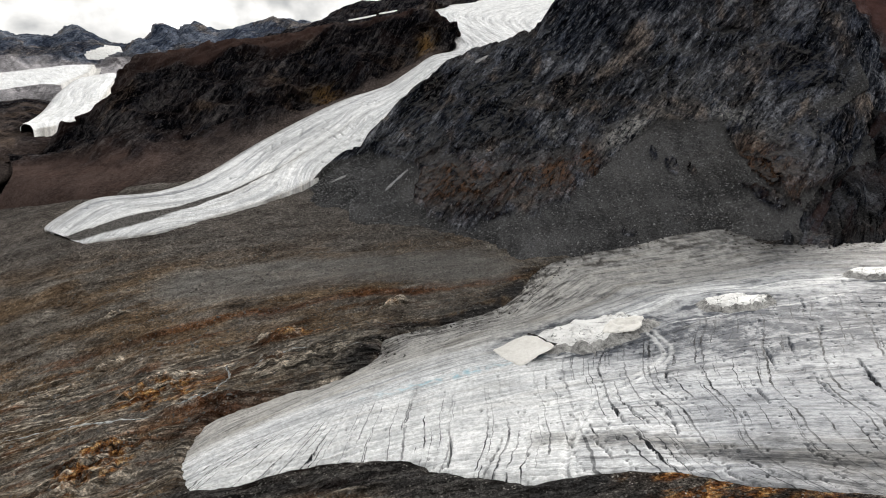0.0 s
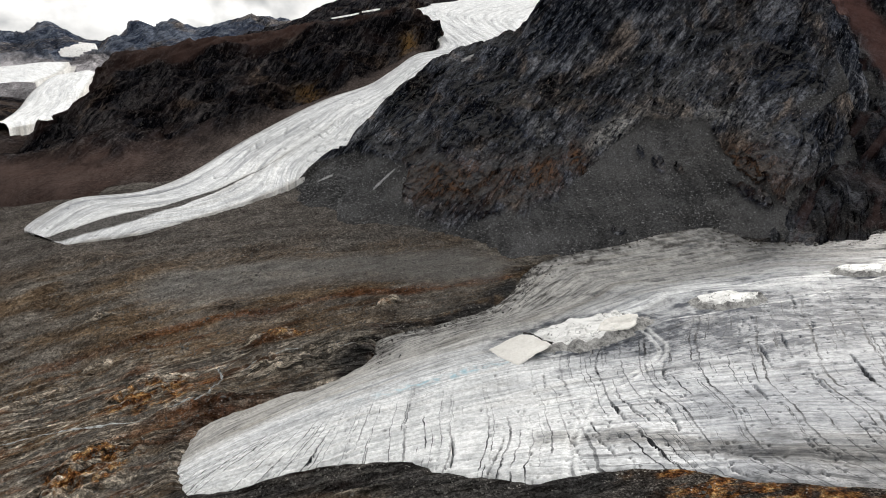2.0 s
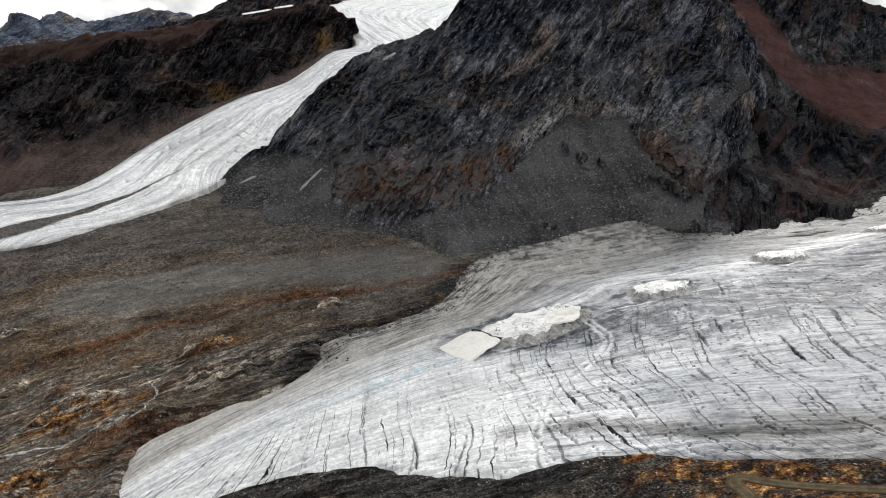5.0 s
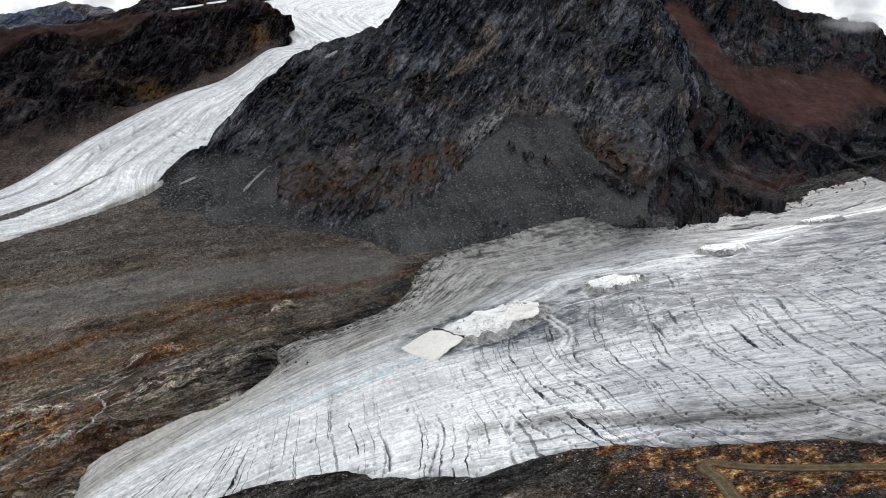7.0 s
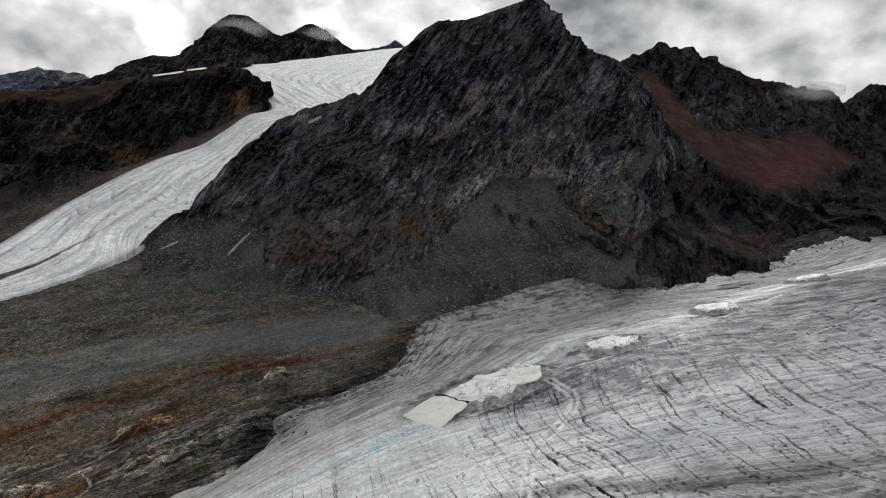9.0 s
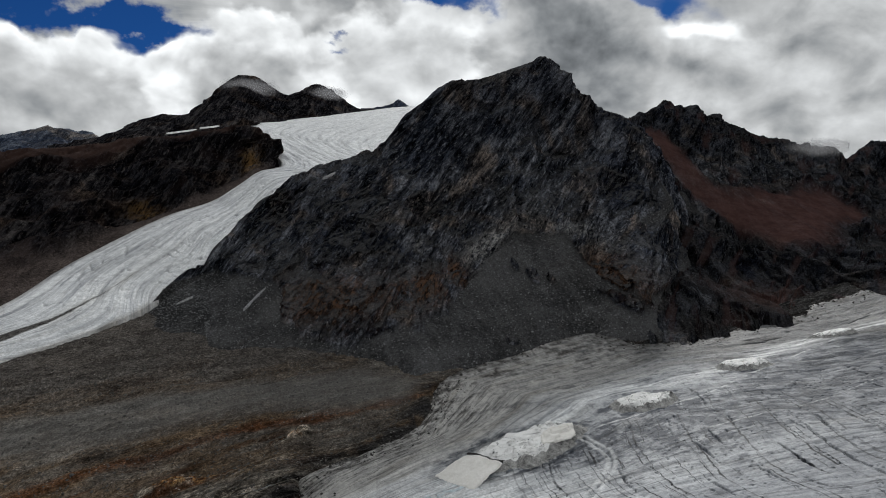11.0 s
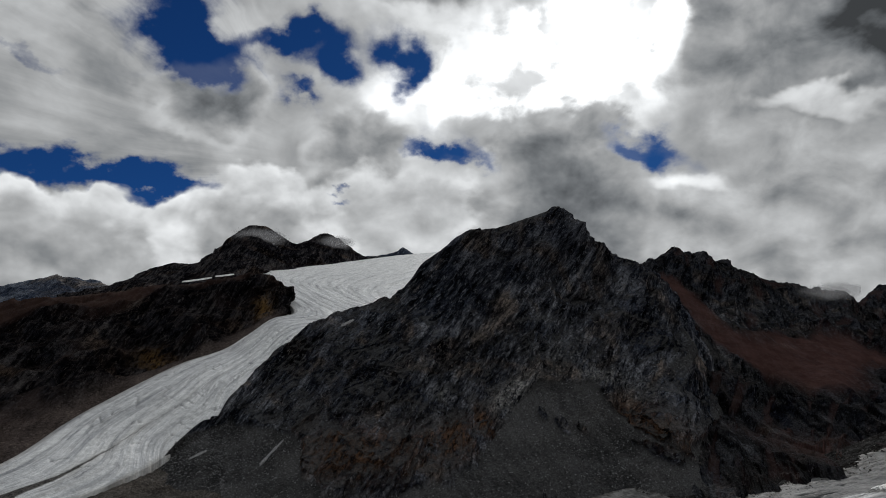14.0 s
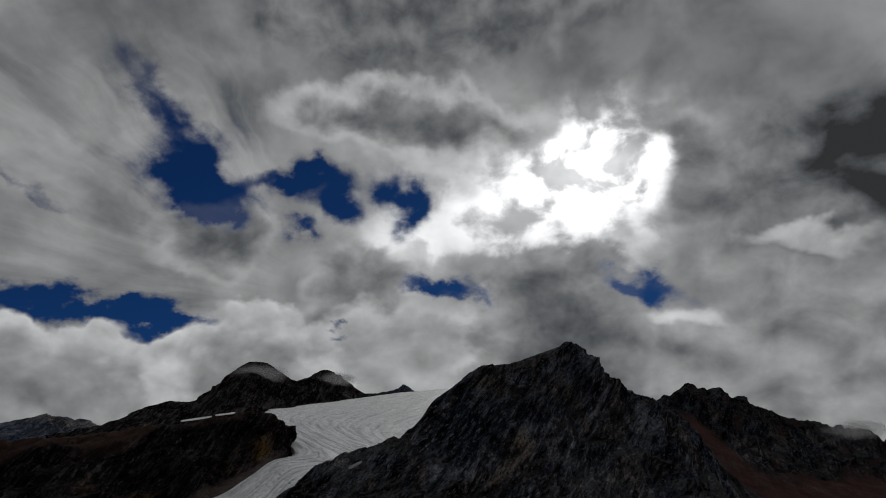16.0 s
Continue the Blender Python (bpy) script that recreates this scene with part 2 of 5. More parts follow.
def valley(x, y):
    """The broad form of the valley floor."""
    x, y = soft_clamp(x, -520.0, 560.0, 110.0) / 100, soft_clamp(y, 60.0, 1050.0, 100.0) / 100
    return sum(c * x**i * y**j for (i, j), c in VALLEY.items())


def spline(points, n):
    """n samples along a smooth line through the points, evenly by point index."""
    p = np.array(points, float)
    p = np.vstack([2 * p[0] - p[1], p, 2 * p[-1] - p[-2]])
    s = np.linspace(0, len(points) - 1 - 1e-9, n)
    k = s.astype(int)
    t = (s - k)[:, None]
    a, b, c, d = p[k], p[k + 1], p[k + 2], p[k + 3]
    return 0.5 * (2 * b + (c - a) * t + (2 * a - 5 * b + 4 * c - d) * t**2 + (3 * b - a - 3 * c + d) * t**3)


def edge_distance(x, y, poly, closed=True):
    """Distance to a line, positive inside when it is closed."""
    best, inside = np.full(x.shape, 1e9), np.zeros(x.shape, bool)
    q = np.roll(poly, -1, 0) if closed else poly[1:]
    for (ax, ay), (bx, by) in zip(poly[: len(q)], q):
        dx, dy = bx - ax, by - ay
        t = np.clip(((x - ax) * dx + (y - ay) * dy) / (dx * dx + dy * dy + 1e-9), 0, 1)
        best = np.minimum(best, np.hypot(x - ax - t * dx, y - ay - t * dy))
        if closed and abs(dy) > 1e-9:
            inside ^= ((ay > y) != (by > y)) & (x < ax + (y - ay) / dy * dx)
    return np.where(inside, best, -best) if closed else best


def spot(x, z, cx, cz, rx, rz, turn=0.0):
    c, s = math.cos(radians(turn)), math.sin(radians(turn))
    a, b = ((x - cx) * c + (z - cz) * s) / rx, ((z - cz) * c - (x - cx) * s) / rz
    return np.exp(-(a * a + b * b))


# ---- plan lines, in metres ----
PEAK_CREST = [(-198, 705, 75), (-151, 762, 98), (-120, 795, 120), (-87, 850, 148), (-40, 890, 193), (-2, 920, 226), (61, 930, 258), (126, 900, 285), (148, 850, 320), (183, 790, 348), (223, 785, 357), (287, 785, 379), (317, 783, 391), (361, 785, 352), (396, 787, 323), (433, 790, 312), (495, 840, 308)]
PEAK_UPPER = [(-190, 697, 72), (-146, 745, 92), (-115, 770, 113), (-89, 800, 122), (-56, 810, 146), (-17, 820, 164), (28, 810, 184), (78, 790, 204), (119, 760, 229), (161, 740, 248), (200, 730, 255), (255, 725, 262), (301, 725, 270), (339, 700, 248), (379, 690, 255), (407, 690, 249), (458, 720, 231)]
PEAK_MIDDLE = [(-181, 688, 69), (-141, 722, 86), (-110, 745, 104), (-92, 750, 101), (-61, 740, 107), (-30, 740, 124), (9, 720, 130), (51, 690, 142), (90, 680, 153), (140, 680, 170), (183, 675, 175), (231, 665, 181), (270, 660, 187), (314, 640, 180), (357, 630, 198), (377, 622, 192), (445, 670, 180)]
PEAK_LOWER = [(-170, 676, 66), (-133, 696, 81), (-104, 715, 94), (-91, 700, 85), (-60, 680, 86), (-30, 660, 92), (9, 640, 98), (45, 612, 102), (79, 600, 104), (115, 595, 108), (157, 600, 111), (204, 600, 120), (241, 600, 124), (273, 590, 124), (295, 575, 135), (331, 570, 146), (403, 600, 119)]
PEAK_FOOT = [(-159, 662, 61), (-125, 665, 68), (-95, 649, 70), (-90, 626, 68), (-58, 602, 65), (-23, 582, 64), (11, 562, 63), (42, 535, 62), (61, 491, 57), (88, 494, 60), (117, 496, 64), (156, 507, 70), (199, 519, 77), (225, 517, 80), (231, 501, 79), (251, 476, 79), (283, 461, 82)]
RED_CREST = [(487, 900, 316), (549, 930, 348), (613, 940, 372), (673, 930, 361), (722, 920, 341), (755, 900, 315), (813, 880, 302), (887, 870, 288), (914, 870, 277), (1023, 900, 310), (1114, 900, 293), (1290, 880, 252), (1584, 860, 209)]
RED_UPPER = [(459, 830, 280), (517, 830, 290), (556, 830, 292), (609, 820, 283), (651, 810, 275), (689, 800, 266), (738, 790, 258), (787, 780, 249), (827, 780, 241), (873, 780, 242), (945, 780, 234), (1093, 760, 198), (1341, 740, 178)]
RED_MIDDLE = [(445, 760, 227), (482, 750, 234), (518, 740, 226), (555, 720, 218), (583, 710, 210), (605, 700, 202), (637, 690, 202), (686, 690, 202), (713, 680, 195), (740, 670, 187), (788, 660, 179), (897, 640, 155), (1098, 620, 153)]
RED_LOWER = [(409, 680, 167), (425, 660, 167), (447, 640, 167), (460, 620, 154), (482, 610, 151), (508, 600, 151), (556, 610, 166), (587, 600, 159), (609, 590, 146), (618, 570, 140), (656, 560, 140), (734, 540, 132), (916, 530, 135)]
RED_FOOT = [(254, 479, 80), (261, 474, 80), (276, 466, 82), (298, 460, 84), (320, 458, 88), (344, 453, 92), (360, 446, 94), (383, 451, 99), (412, 448, 105), (443, 442, 112), (474, 435, 118), (621, 470, 121), (754, 450, 118)]
BLUFF_CREST = [(-643, 980, 104), (-643, 1060, 116), (-611, 1100, 158), (-570, 1140, 209), (-535, 1180, 264), (-481, 1220, 281), (-377, 1250, 304), (-300, 1280, 321), (-231, 1310, 334), (-159, 1340, 347), (-50, 1370, 370), (7, 1380, 361), (32, 1400, 336), (20, 1520, 326)]
BLUFF_UPPER = [(-631, 960, 100), (-623, 1030, 113), (-586, 1060, 141), (-539, 1080, 171), (-502, 1120, 218), (-443, 1140, 228), (-350, 1150, 238), (-278, 1150, 247), (-220, 1180, 258), (-149, 1240, 278), (-59, 1310, 320), (1, 1330, 323), (25, 1360, 317), (20, 1500, 318)]
BLUFF_LOWER = [(-618, 940, 96), (-605, 1000, 104), (-551, 1000, 121), (-498, 1000, 138), (-459, 1030, 150), (-398, 1030, 150), (-319, 1030, 154), (-259, 1040, 171), (-218, 1130, 195), (-150, 1160, 219), (-72, 1250, 264), (-15, 1300, 293), (12, 1330, 293), (14, 1480, 305)]
BLUFF_FOOT = [(-538, 814, 92), (-481, 802, 90), (-432, 787, 88), (-379, 770, 86), (-332, 777, 92), (-303, 809, 103), (-270, 866, 117), (-241, 960, 142), (-207, 1020, 165), (-149, 1080, 194), (-91, 1150, 219), (-35, 1220, 266), (1, 1280, 276), (7, 1450, 290)]
BACK_CREST = [(-590, 2300, 401), (-497, 2300, 424), (-425, 2350, 456), (-313, 2400, 526), (-197, 2400, 548), (-135, 2450, 612), (-49, 2500, 705), (21, 2500, 707), (82, 2500, 675), (133, 2500, 646), (212, 2550, 692), (273, 2600, 717), (341, 2600, 687), (420, 2600, 639), (537, 2600, 626)]
BACK_FOOT = [(-501, 1900, 359), (-424, 1900, 373), (-359, 1900, 386), (-264, 1900, 410), (-173, 1900, 423), (-122, 1900, 434), (-56, 1900, 447), (1, 2000, 473), (52, 2050, 487), (99, 2100, 500), (165, 2150, 517), (218, 2200, 532), (283, 2250, 549), (361, 2300, 565), (476, 2350, 582)]
FAR_CREST = [(-2813, 3300, 601), (-2546, 3400, 533), (-2311, 3400, 600), (-2201, 3400, 587), (-2040, 3450, 541), (-1968, 3500, 549), (-1862, 3500, 588), (-1682, 3500, 513), (-1602, 3550, 529), (-1467, 3600, 626), (-1381, 3600, 589), (-1288, 3600, 634), (-1188, 3650, 612), (-1018, 3700, 659), (-776, 3700, 632), (-502, 3700, 594)]
FAR_FOOT = [(-2186, 2500, 194), (-1908, 2500, 215), (-1736, 2500, 235), (-1650, 2500, 246), (-1502, 2500, 256), (-1427, 2500, 260), (-1353, 2500, 266), (-1216, 2500, 276), (-1142, 2500, 276), (-1037, 2500, 276), (-974, 2500, 276), (-911, 2500, 276), (-827, 2500, 276), (-701, 2500, 276), (-533, 2500, 276), (-344, 2500, 276)]
TONGUE_LEFT = [(435, 2404, 604), (109, 2120, 509), (-45, 1900, 446), (25, 1350, 303), (-30, 1250, 270), (-91, 1150, 219), (-156, 1060, 191), (-203, 980, 163), (-259, 905, 127), (-287, 785, 97), (-326, 745, 82), (-397, 743, 75), (-421, 715, 61), (-428, 691, 50), (-410, 677, 47)]
TONGUE_RIGHT = [(820, 2500, 669), (524, 1950, 500), (311, 1500, 347), (155, 1250, 272), (26, 1000, 229), (-38, 910, 179), (-80, 850, 150), (-98, 800, 127), (-138, 755, 99), (-172, 706, 83), (-220, 668, 69), (-275, 642, 55), (-329, 640, 47), (-359, 641, 42), (-380, 655, 44)]
ICE_A_LEFT = [(-1669, 2300, 268), (-1455, 2000, 230), (-1241, 1700, 193)]
ICE_A_RIGHT = [(-1206, 2350, 327), (-1045, 2000, 279), (-964, 1700, 231)]
ICE_B_LEFT = [(-913, 1650, 237), (-854, 1480, 203), (-799, 1330, 166), (-761, 1200, 140), (-722, 1135, 138)]
ICE_B_RIGHT = [(-811, 1700, 259), (-734, 1480, 215), (-690, 1330, 172), (-672, 1200, 146), (-690, 1118, 134)]
HILL_CREST = [(-1317, 1500, 153), (-1122, 1500, 178), (-993, 1500, 197), (-916, 1500, 202), (-850, 1480, 182), (-756, 1430, 166), (-693, 1450, 166)]
HILL_FOOT = [(-808, 900, 64), (-688, 900, 80), (-642, 950, 91), (-652, 1050, 110), (-662, 1150, 128), (-622, 1250, 135), (-576, 1400, 149)]
ICE_EDGE = [(-100, 259), (-114, 262), (-128, 283), (-132, 307), (-131, 325), (-118, 339), (-94, 345), (-69, 349), (-54, 357), (-41, 372), (-39, 394), (-8, 404), (29, 417), (51, 439), (60, 461), (80, 487), (117, 500), (175, 520), (230, 521), (239, 479), (273, 458), (299, 450), (342, 455), (373, 442), (402, 454), (443, 449), (507, 447), (600, 452), (690, 420), (690, 150), (330, 90), (170, 144), (152, 155), (136, 175), (118, 185), (103, 195), (78, 213), (49, 218), (35, 220), (27, 223), (13, 230), (-4, 238), (-12, 247), (-36, 256), (-56, 262), (-78, 261)]
ROAD = [(170, 128), (154, 137), (141, 146), (126, 157), (114, 168), (107, 176), (103, 181), (99, 179), (98, 170), (94, 158), (92, 146), (92, 134)]
RUST_BAND = [(-290, 436), (-179, 456), (-126, 460), (-69, 467), (-10, 461), (52, 463)]
# bare rock knobs on the valley floor: place and half-widths
OUTCROPS = [(-178, 380, 30, 18), (-178, 306, 30, 26), (-107, 418, 24, 8), (-82, 380, 44, 13), (-37, 440, 17, 6), (-258, 495, 14, 5), (-130, 348, 32, 9), (-232, 425, 12, 5)]
SILT_BAND = [(-209, 522), (-154, 516), (-97, 517), (-37, 509), (32, 488)]
WHITE_STREAK = [(110, 369), (163, 395), (219, 380), (298, 391), (346, 388), (418, 372)]
STREAM = [(-132, 358), (-136, 352), (-156, 346), (-190, 347), (-228, 356), (-263, 356)]
STREAM_SIDE = [(-138, 391), (-131, 376), (-134, 364), (-132, 351)]
STREAM_UPPER = [(-51, 390), (-73, 392), (-96, 397), (-108, 388), (-120, 379)]

ICE_LINE = spline(ICE_EDGE + ICE_EDGE[:1], 6 * len(ICE_EDGE))[:-1]
ROAD_LINE = spline(ROAD, 160)


def ice_inside(x, y):
    wob = 3.0 * fbm(x / 22, y / 22, 3, seed=4.0) + 2.6 * fbm(x / 6, y / 6, 4, 0.6, seed=8.0)
    return edge_distance(x, y, ICE_LINE) + wob


TONGUE_BED = np.array([p[:2] for p in TONGUE_LEFT[6:] + TONGUE_RIGHT[:5:-1]], float)


def tongue_bed(x, y):
    """How far the rock is cut down under the lower valley glacier."""
    return smooth(edge_distance(x, y, TONGUE_BED), -1, 9)


def banding(x, y):
    """Coordinates along and across the bands of till on the valley floor."""
    warp = 9 * fbm(x / 110, y / 70, 3, seed=14.0)
    return x + 0.12 * y, y - 0.12 * x + warp


def outcrop(x, y):
    """How far the bedrock shows through the till."""
    f = sum(spot(x, y, *o) for o in OUTCROPS)
    return smooth(f + 0.55 * fbm(x / 26, y / 14, 4, 0.55, seed=23.0), 0.38, 0.72)


def ground_height(x, y, inside=None):
    z = valley(x, y)
    d = edge_distance(x, y, ICE_LINE) if inside is None else inside
    z = z + fbm(x / 90, y / 60, 3, seed=2.0) * 4.0
    # long low ridges of till drawn out along the valley, and knobs of ice-worn bedrock
    bare = outcrop(x, y)
    bu, bv = banding(x, y)
    west = smooth(-x, -130, -40) * (1 - smooth(y, 590, 650))
    z = z + west * (1 - 0.6 * bare) * (fbm(bu / 75, bv / 24, 5, 0.5, True, 33.0) * 2.8 + fbm(bu / 16, bv / 8, 4, 0.55, True, 36.0) * 0.8)
    u, v = x * 0.97 + y * 0.2, -x * 0.2 + y * 0.97
    h1, t1 = facets(u / 13, v / 4.5, 61)
    h2, t2 = facets(u / 5, v / 2.2, 71)
    z = z + bare * (2.2 + 3.4 * h1 + 1.6 * h2 + 3.0 * fbm(u / 30, v / 9, 4, 0.55, True, 3.0))
    z = z + fbm(u / 20, v / 9, 4, 0.55, seed=6.0) * (0.9 + 0.6 * bare) + fbm(x / 4, y / 4, 3, 0.6, seed=1.0) * 0.32
    z = z - 14 * smooth(d, -2, 16) - 12 * tongue_bed(x, y) - 80 * smooth(x, 230, 330) * smooth(y, 470, 540) - 45 * smooth(-x, 380, 600) * smooth(y, 650, 900) - 25 * smooth(-x, 150, 260) * smooth(y, 760, 860)
    r = edge_distance(x, y, ROAD_LINE, False)
    flat = 1 - smooth(r, 3.5, 9)
    return z * (1 - flat) + flat * (valley(x, y) + fbm(x / 40, y / 40, 2, seed=2.0) * 1.0 - 0.3)


FRONT_RUN = np.array([(690, 60), (330, 92), (170, 144), (103, 192), (49, 214), (-12, 228), (-78, 236), (-160, 240)], float)
FLANK_RUN = np.array([(690, 440), (443, 450), (230, 515), (80, 487), (29, 417), (-40, 385), (-94, 345), (-131, 318)], float)


def flow(x, y):
    """Coordinates along and across the ice flow, which fans out between its two edges."""
    near = edge_distance(x, y, FRONT_RUN, False)
    far = edge_distance(x, y, FLANK_RUN, False)
    return x + 0.25 * (y - 300), 190 * near / (near + far + 1e-6)


def ice_height(x, y, inside=None, uv=None):
    d = ice_inside(x, y) if inside is None else inside
    u, v = flow(x, y) if uv is None else uv
    away = smooth(v, 105, 160) * smooth(y, 370, 410)
    z = valley(x, y) + 6.0 * (1 - 0.85 * away) * (1 - np.exp(-np.maximum(d, 0) / 14)) - 1.5 + 1.0 * away
    z = z + fbm(x / 70, y / 45, 3, seed=12.0) * 2.2
    # low waves drawn out along the flow
    return z + fbm(u / 60, v / 6, 4, 0.55, seed=5.0) * 0.9 + fbm(u / 10, v / 1.8, 3, 0.6, seed=15.0) * 0.30


# ---- mesh helpers ----
def grid_mesh(name, p, mats, zones=None, flip=False):
    """A mesh from an array (rows, columns, 3) of places; zones: named arrays (rows, columns) for the material."""
    nr, nc = p.shape[:2]
    k = np.arange(nr * nc).reshape(nr, nc)
    f = np.stack([k[:-1, :-1], k[:-1, 1:], k[1:, 1:], k[1:, :-1]], -1).reshape(-1, 4)
    if flip:
        f = f[:, ::-1]
    return raw_mesh(name, p.reshape(-1, 3), f, mats, {n: z.reshape(-1) for n, z in (zones or {}).items()})


def raw_mesh(name, verts, quads, mats, zones=None):
    me = bpy.data.meshes.new(name)
    me.vertices.add(len(verts)), me.loops.add(quads.size), me.polygons.add(len(quads))
    me.vertices.foreach_set("co", np.ascontiguousarray(verts, np.float32).ravel())
    me.loops.foreach_set("vertex_index", np.ascontiguousarray(quads, np.int32).ravel())
    me.polygons.foreach_set("loop_start", np.arange(len(quads), dtype=np.int32) * quads.shape[1])
    me.update(calc_edges=True)
    me.shade_smooth()
    for n, z in (zones or {}).items():
        at = me.attributes.new(n, "FLOAT", "POINT")
        at.data.foreach_set("value", np.ascontiguousarray(z, np.float32))
    for m in mats if isinstance(mats, (list, tuple)) else [mats]:
        me.materials.append(m)
    return me


def loft(lines, n, counts):
    """A surface through lines of points: n columns, counts rows between each pair of lines."""
    rows_ = [spline(l, n) for l in lines]
    stack = np.stack(rows_)
    total = sum(counts) + 1
    out = np.empty((total, n, 3))
    s = np.concatenate([k + np.arange(c) / c for k, c in enumerate(counts)] + [[len(lines) - 1 - 1e-9]])
    p = np.concatenate([2 * stack[:1] - stack[1:2], stack, 2 * stack[-1:] - stack[-2:-1]])
    k = s.astype(int)
    t = (s - k)[:, None, None]
    a, b, c, d = p[k], p[k + 1], p[k + 2], p[k + 3]
    out = 0.5 * (2 * b + (c - a) * t + (2 * a - 5 * b + 4 * c - d) * t**2 + (3 * b - a - 3 * c + d) * t**3)
    return out


def normals(p):
    du, dv = np.gradient(p, axis=1), np.gradient(p, axis=0)
    n = np.cross(dv, du)
    n /= np.linalg.norm(n, axis=2, keepdims=True) + 1e-9
    return np.where(n[..., 2:3] < 0, -n, n)


def arc_coords(p):
    """Metres along the rows and down the columns of a surface."""
    u = np.cumsum(np.linalg.norm(np.diff(p, axis=1, prepend=p[:, :1]), axis=2), 1)
    v = np.cumsum(np.linalg.norm(np.diff(p, axis=0, prepend=p[:1]), axis=2), 0)
    return u.mean(0)[None, :] + 0 * u, v


# ---- materials ----
def rock_material(name, dark, mid, pale, strata=(0, 52, 0), scree=(0.055, 0.0545, 0.055), red=(0.086, 0.047, 0.042), rust=(0.19, 0.105, 0.062), size=1.0):
    m, g = material(name)
    co = g.node("ShaderNodeTexCoord").outputs["Object"]
    zone = lambda n: g.node("ShaderNodeAttribute", {"attribute_name": n}).outputs["Fac"]
    wav = g.math("MULTIPLY", g.math("SUBTRACT", g.noise(co, 0.03 / size, 4), 0.5), 5.0 * size)
    bent = g.vec("ADD", co, g.node("ShaderNodeCombineXYZ", i0=wav, i1=0.0, i2=wav).outputs[0])
    st = g.mapped(bent, (0.24, 0.12, 1.2), strata)
    broad = g.noise(co, 0.017 / size, 5, 0.58, 0.4)
    slab = g.noise(g.mapped(st, (1.6, 1, 1)), 0.034 / size, 8, 0.64, 0.2)
    lay = g.noise(st, 0.15 / size, 9, 0.72, 0.2)
    fleck = g.noise(g.mapped(st, (1.5, 1.5, 1), move=(40, 9, 3)), 0.34 / size, 7, 0.80)
    grain = g.noise(co, 0.42 / size, 7, 0.78)
    tone = zone("tone")
    f = g.math("ADD", g.math("MULTIPLY", lay, 0.56), g.math("ADD", g.math("MULTIPLY", slab, 0.26), g.math("MULTIPLY", g.math("ADD", 0.30, g.math("MULTIPLY", tone, 0.4)), 0.18)))
    c = g.colours(f, [(0.43, dark), (0.50, mid), (0.58, pale)])
    c = g.mix(g.ramp(broad, 0.43, 0.60), c, g.mix(1.0, c, (0.34, 0.37, 0.44), "MULTIPLY"))
    c = g.mix(g.math("MULTIPLY", g.ramp(fleck, 0.45, 0.39), 0.9), c, tuple(0.4 * v for v in dark))
    c = g.mix(g.math("MULTIPLY", g.ramp(fleck, 0.54, 0.62), 0.75), c, pale)
    c = g.mix(1.0, c, g.colours(grain, [(0.40, (0.40, 0.40, 0.40)), (0.60, (1.65, 1.65, 1.65))]), "MULTIPLY")
    warm = g.noise(g.mapped(co, move=(70, 20, 5)), 0.02 / size, 6, 0.62, 0.5)
    c = g.mix(g.ramp(warm, 0.49, 0.64), c, g.mix(1.0, c, (1.22, 0.98, 0.76), "MULTIPLY"))
    # dark: darker rock, and the shade of facets and cleft put into the colour
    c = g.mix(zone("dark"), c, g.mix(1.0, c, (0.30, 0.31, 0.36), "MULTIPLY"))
    palez = g.math("MULTIPLY", zone("pale"), g.ramp(fleck, 0.44, 0.52))
    c = g.mix(palez, c, g.mix(g.ramp(grain, 0.42, 0.54), tuple(0.5 * v for v in pale), (0.46, 0.45, 0.43)))
    rz = g.math("MULTIPLY", zone("rust"), g.ramp(g.noise(co, 0.06 / size, 7, 0.72), 0.37, 0.52))
    c = g.mix(rz, c, g.mix(g.ramp(fleck, 0.43, 0.54), tuple(0.10 * v for v in rust), rust))
    fall = g.noise(g.mapped(bent, (1, 1, 0.22), (0, 25, 0)), 0.07 / size, 8, 0.66)
    c = g.mix(zone("red"), c, g.mix(g.ramp(g.math("ADD", g.math("MULTIPLY", fall, 0.7), g.math("MULTIPLY", grain, 0.3)), 0.38, 0.62), tuple(0.6 * v for v in red), red))
    stones = g.node("ShaderNodeTexVoronoi", {"feature": "F1"}, Vector=co, Scale=0.7 / size)
    runs = g.noise(g.mapped(bent, (1, 0.07, 0.09)), 0.12 / size, 7, 0.66)
    sc = g.mix(g.ramp(g.math("ADD", g.math("MULTIPLY", grain, 0.42), g.math("ADD", g.math("MULTIPLY", runs, 0.20), g.math("MULTIPLY", broad, 0.38))), 0.40, 0.60), tuple(0.42 * v for v in scree), tuple(1.6 * v for v in scree))
    sc = g.mix(g.math("MULTIPLY", g.ramp(g.node("ShaderNodeSeparateColor", i0=stones.outputs["Color"]).outputs[0], 0.90, 0.98), 0.6), sc, tuple(2.2 * v for v in scree))
    specks = g.noise(co, 1.1 / size, 4, 0.8)
    sc = g.mix(1.0, sc, g.colours(specks, [(0.40, (0.5, 0.5, 0.5)), (0.60, (1.5, 1.5, 1.5))]), "MULTIPLY")
    c = g.mix(zone("scree"), c, sc)
    solid = g.math("SUBTRACT", 1.0, g.math("MULTIPLY", g.math("MAXIMUM", zone("scree"), zone("red")), 0.8))
    hgt = g.math("ADD", g.math("MULTIPLY", lay, 2.4), g.math("ADD", g.math("MULTIPLY", fleck, 1.0), g.math("MULTIPLY", grain, 0.5)))
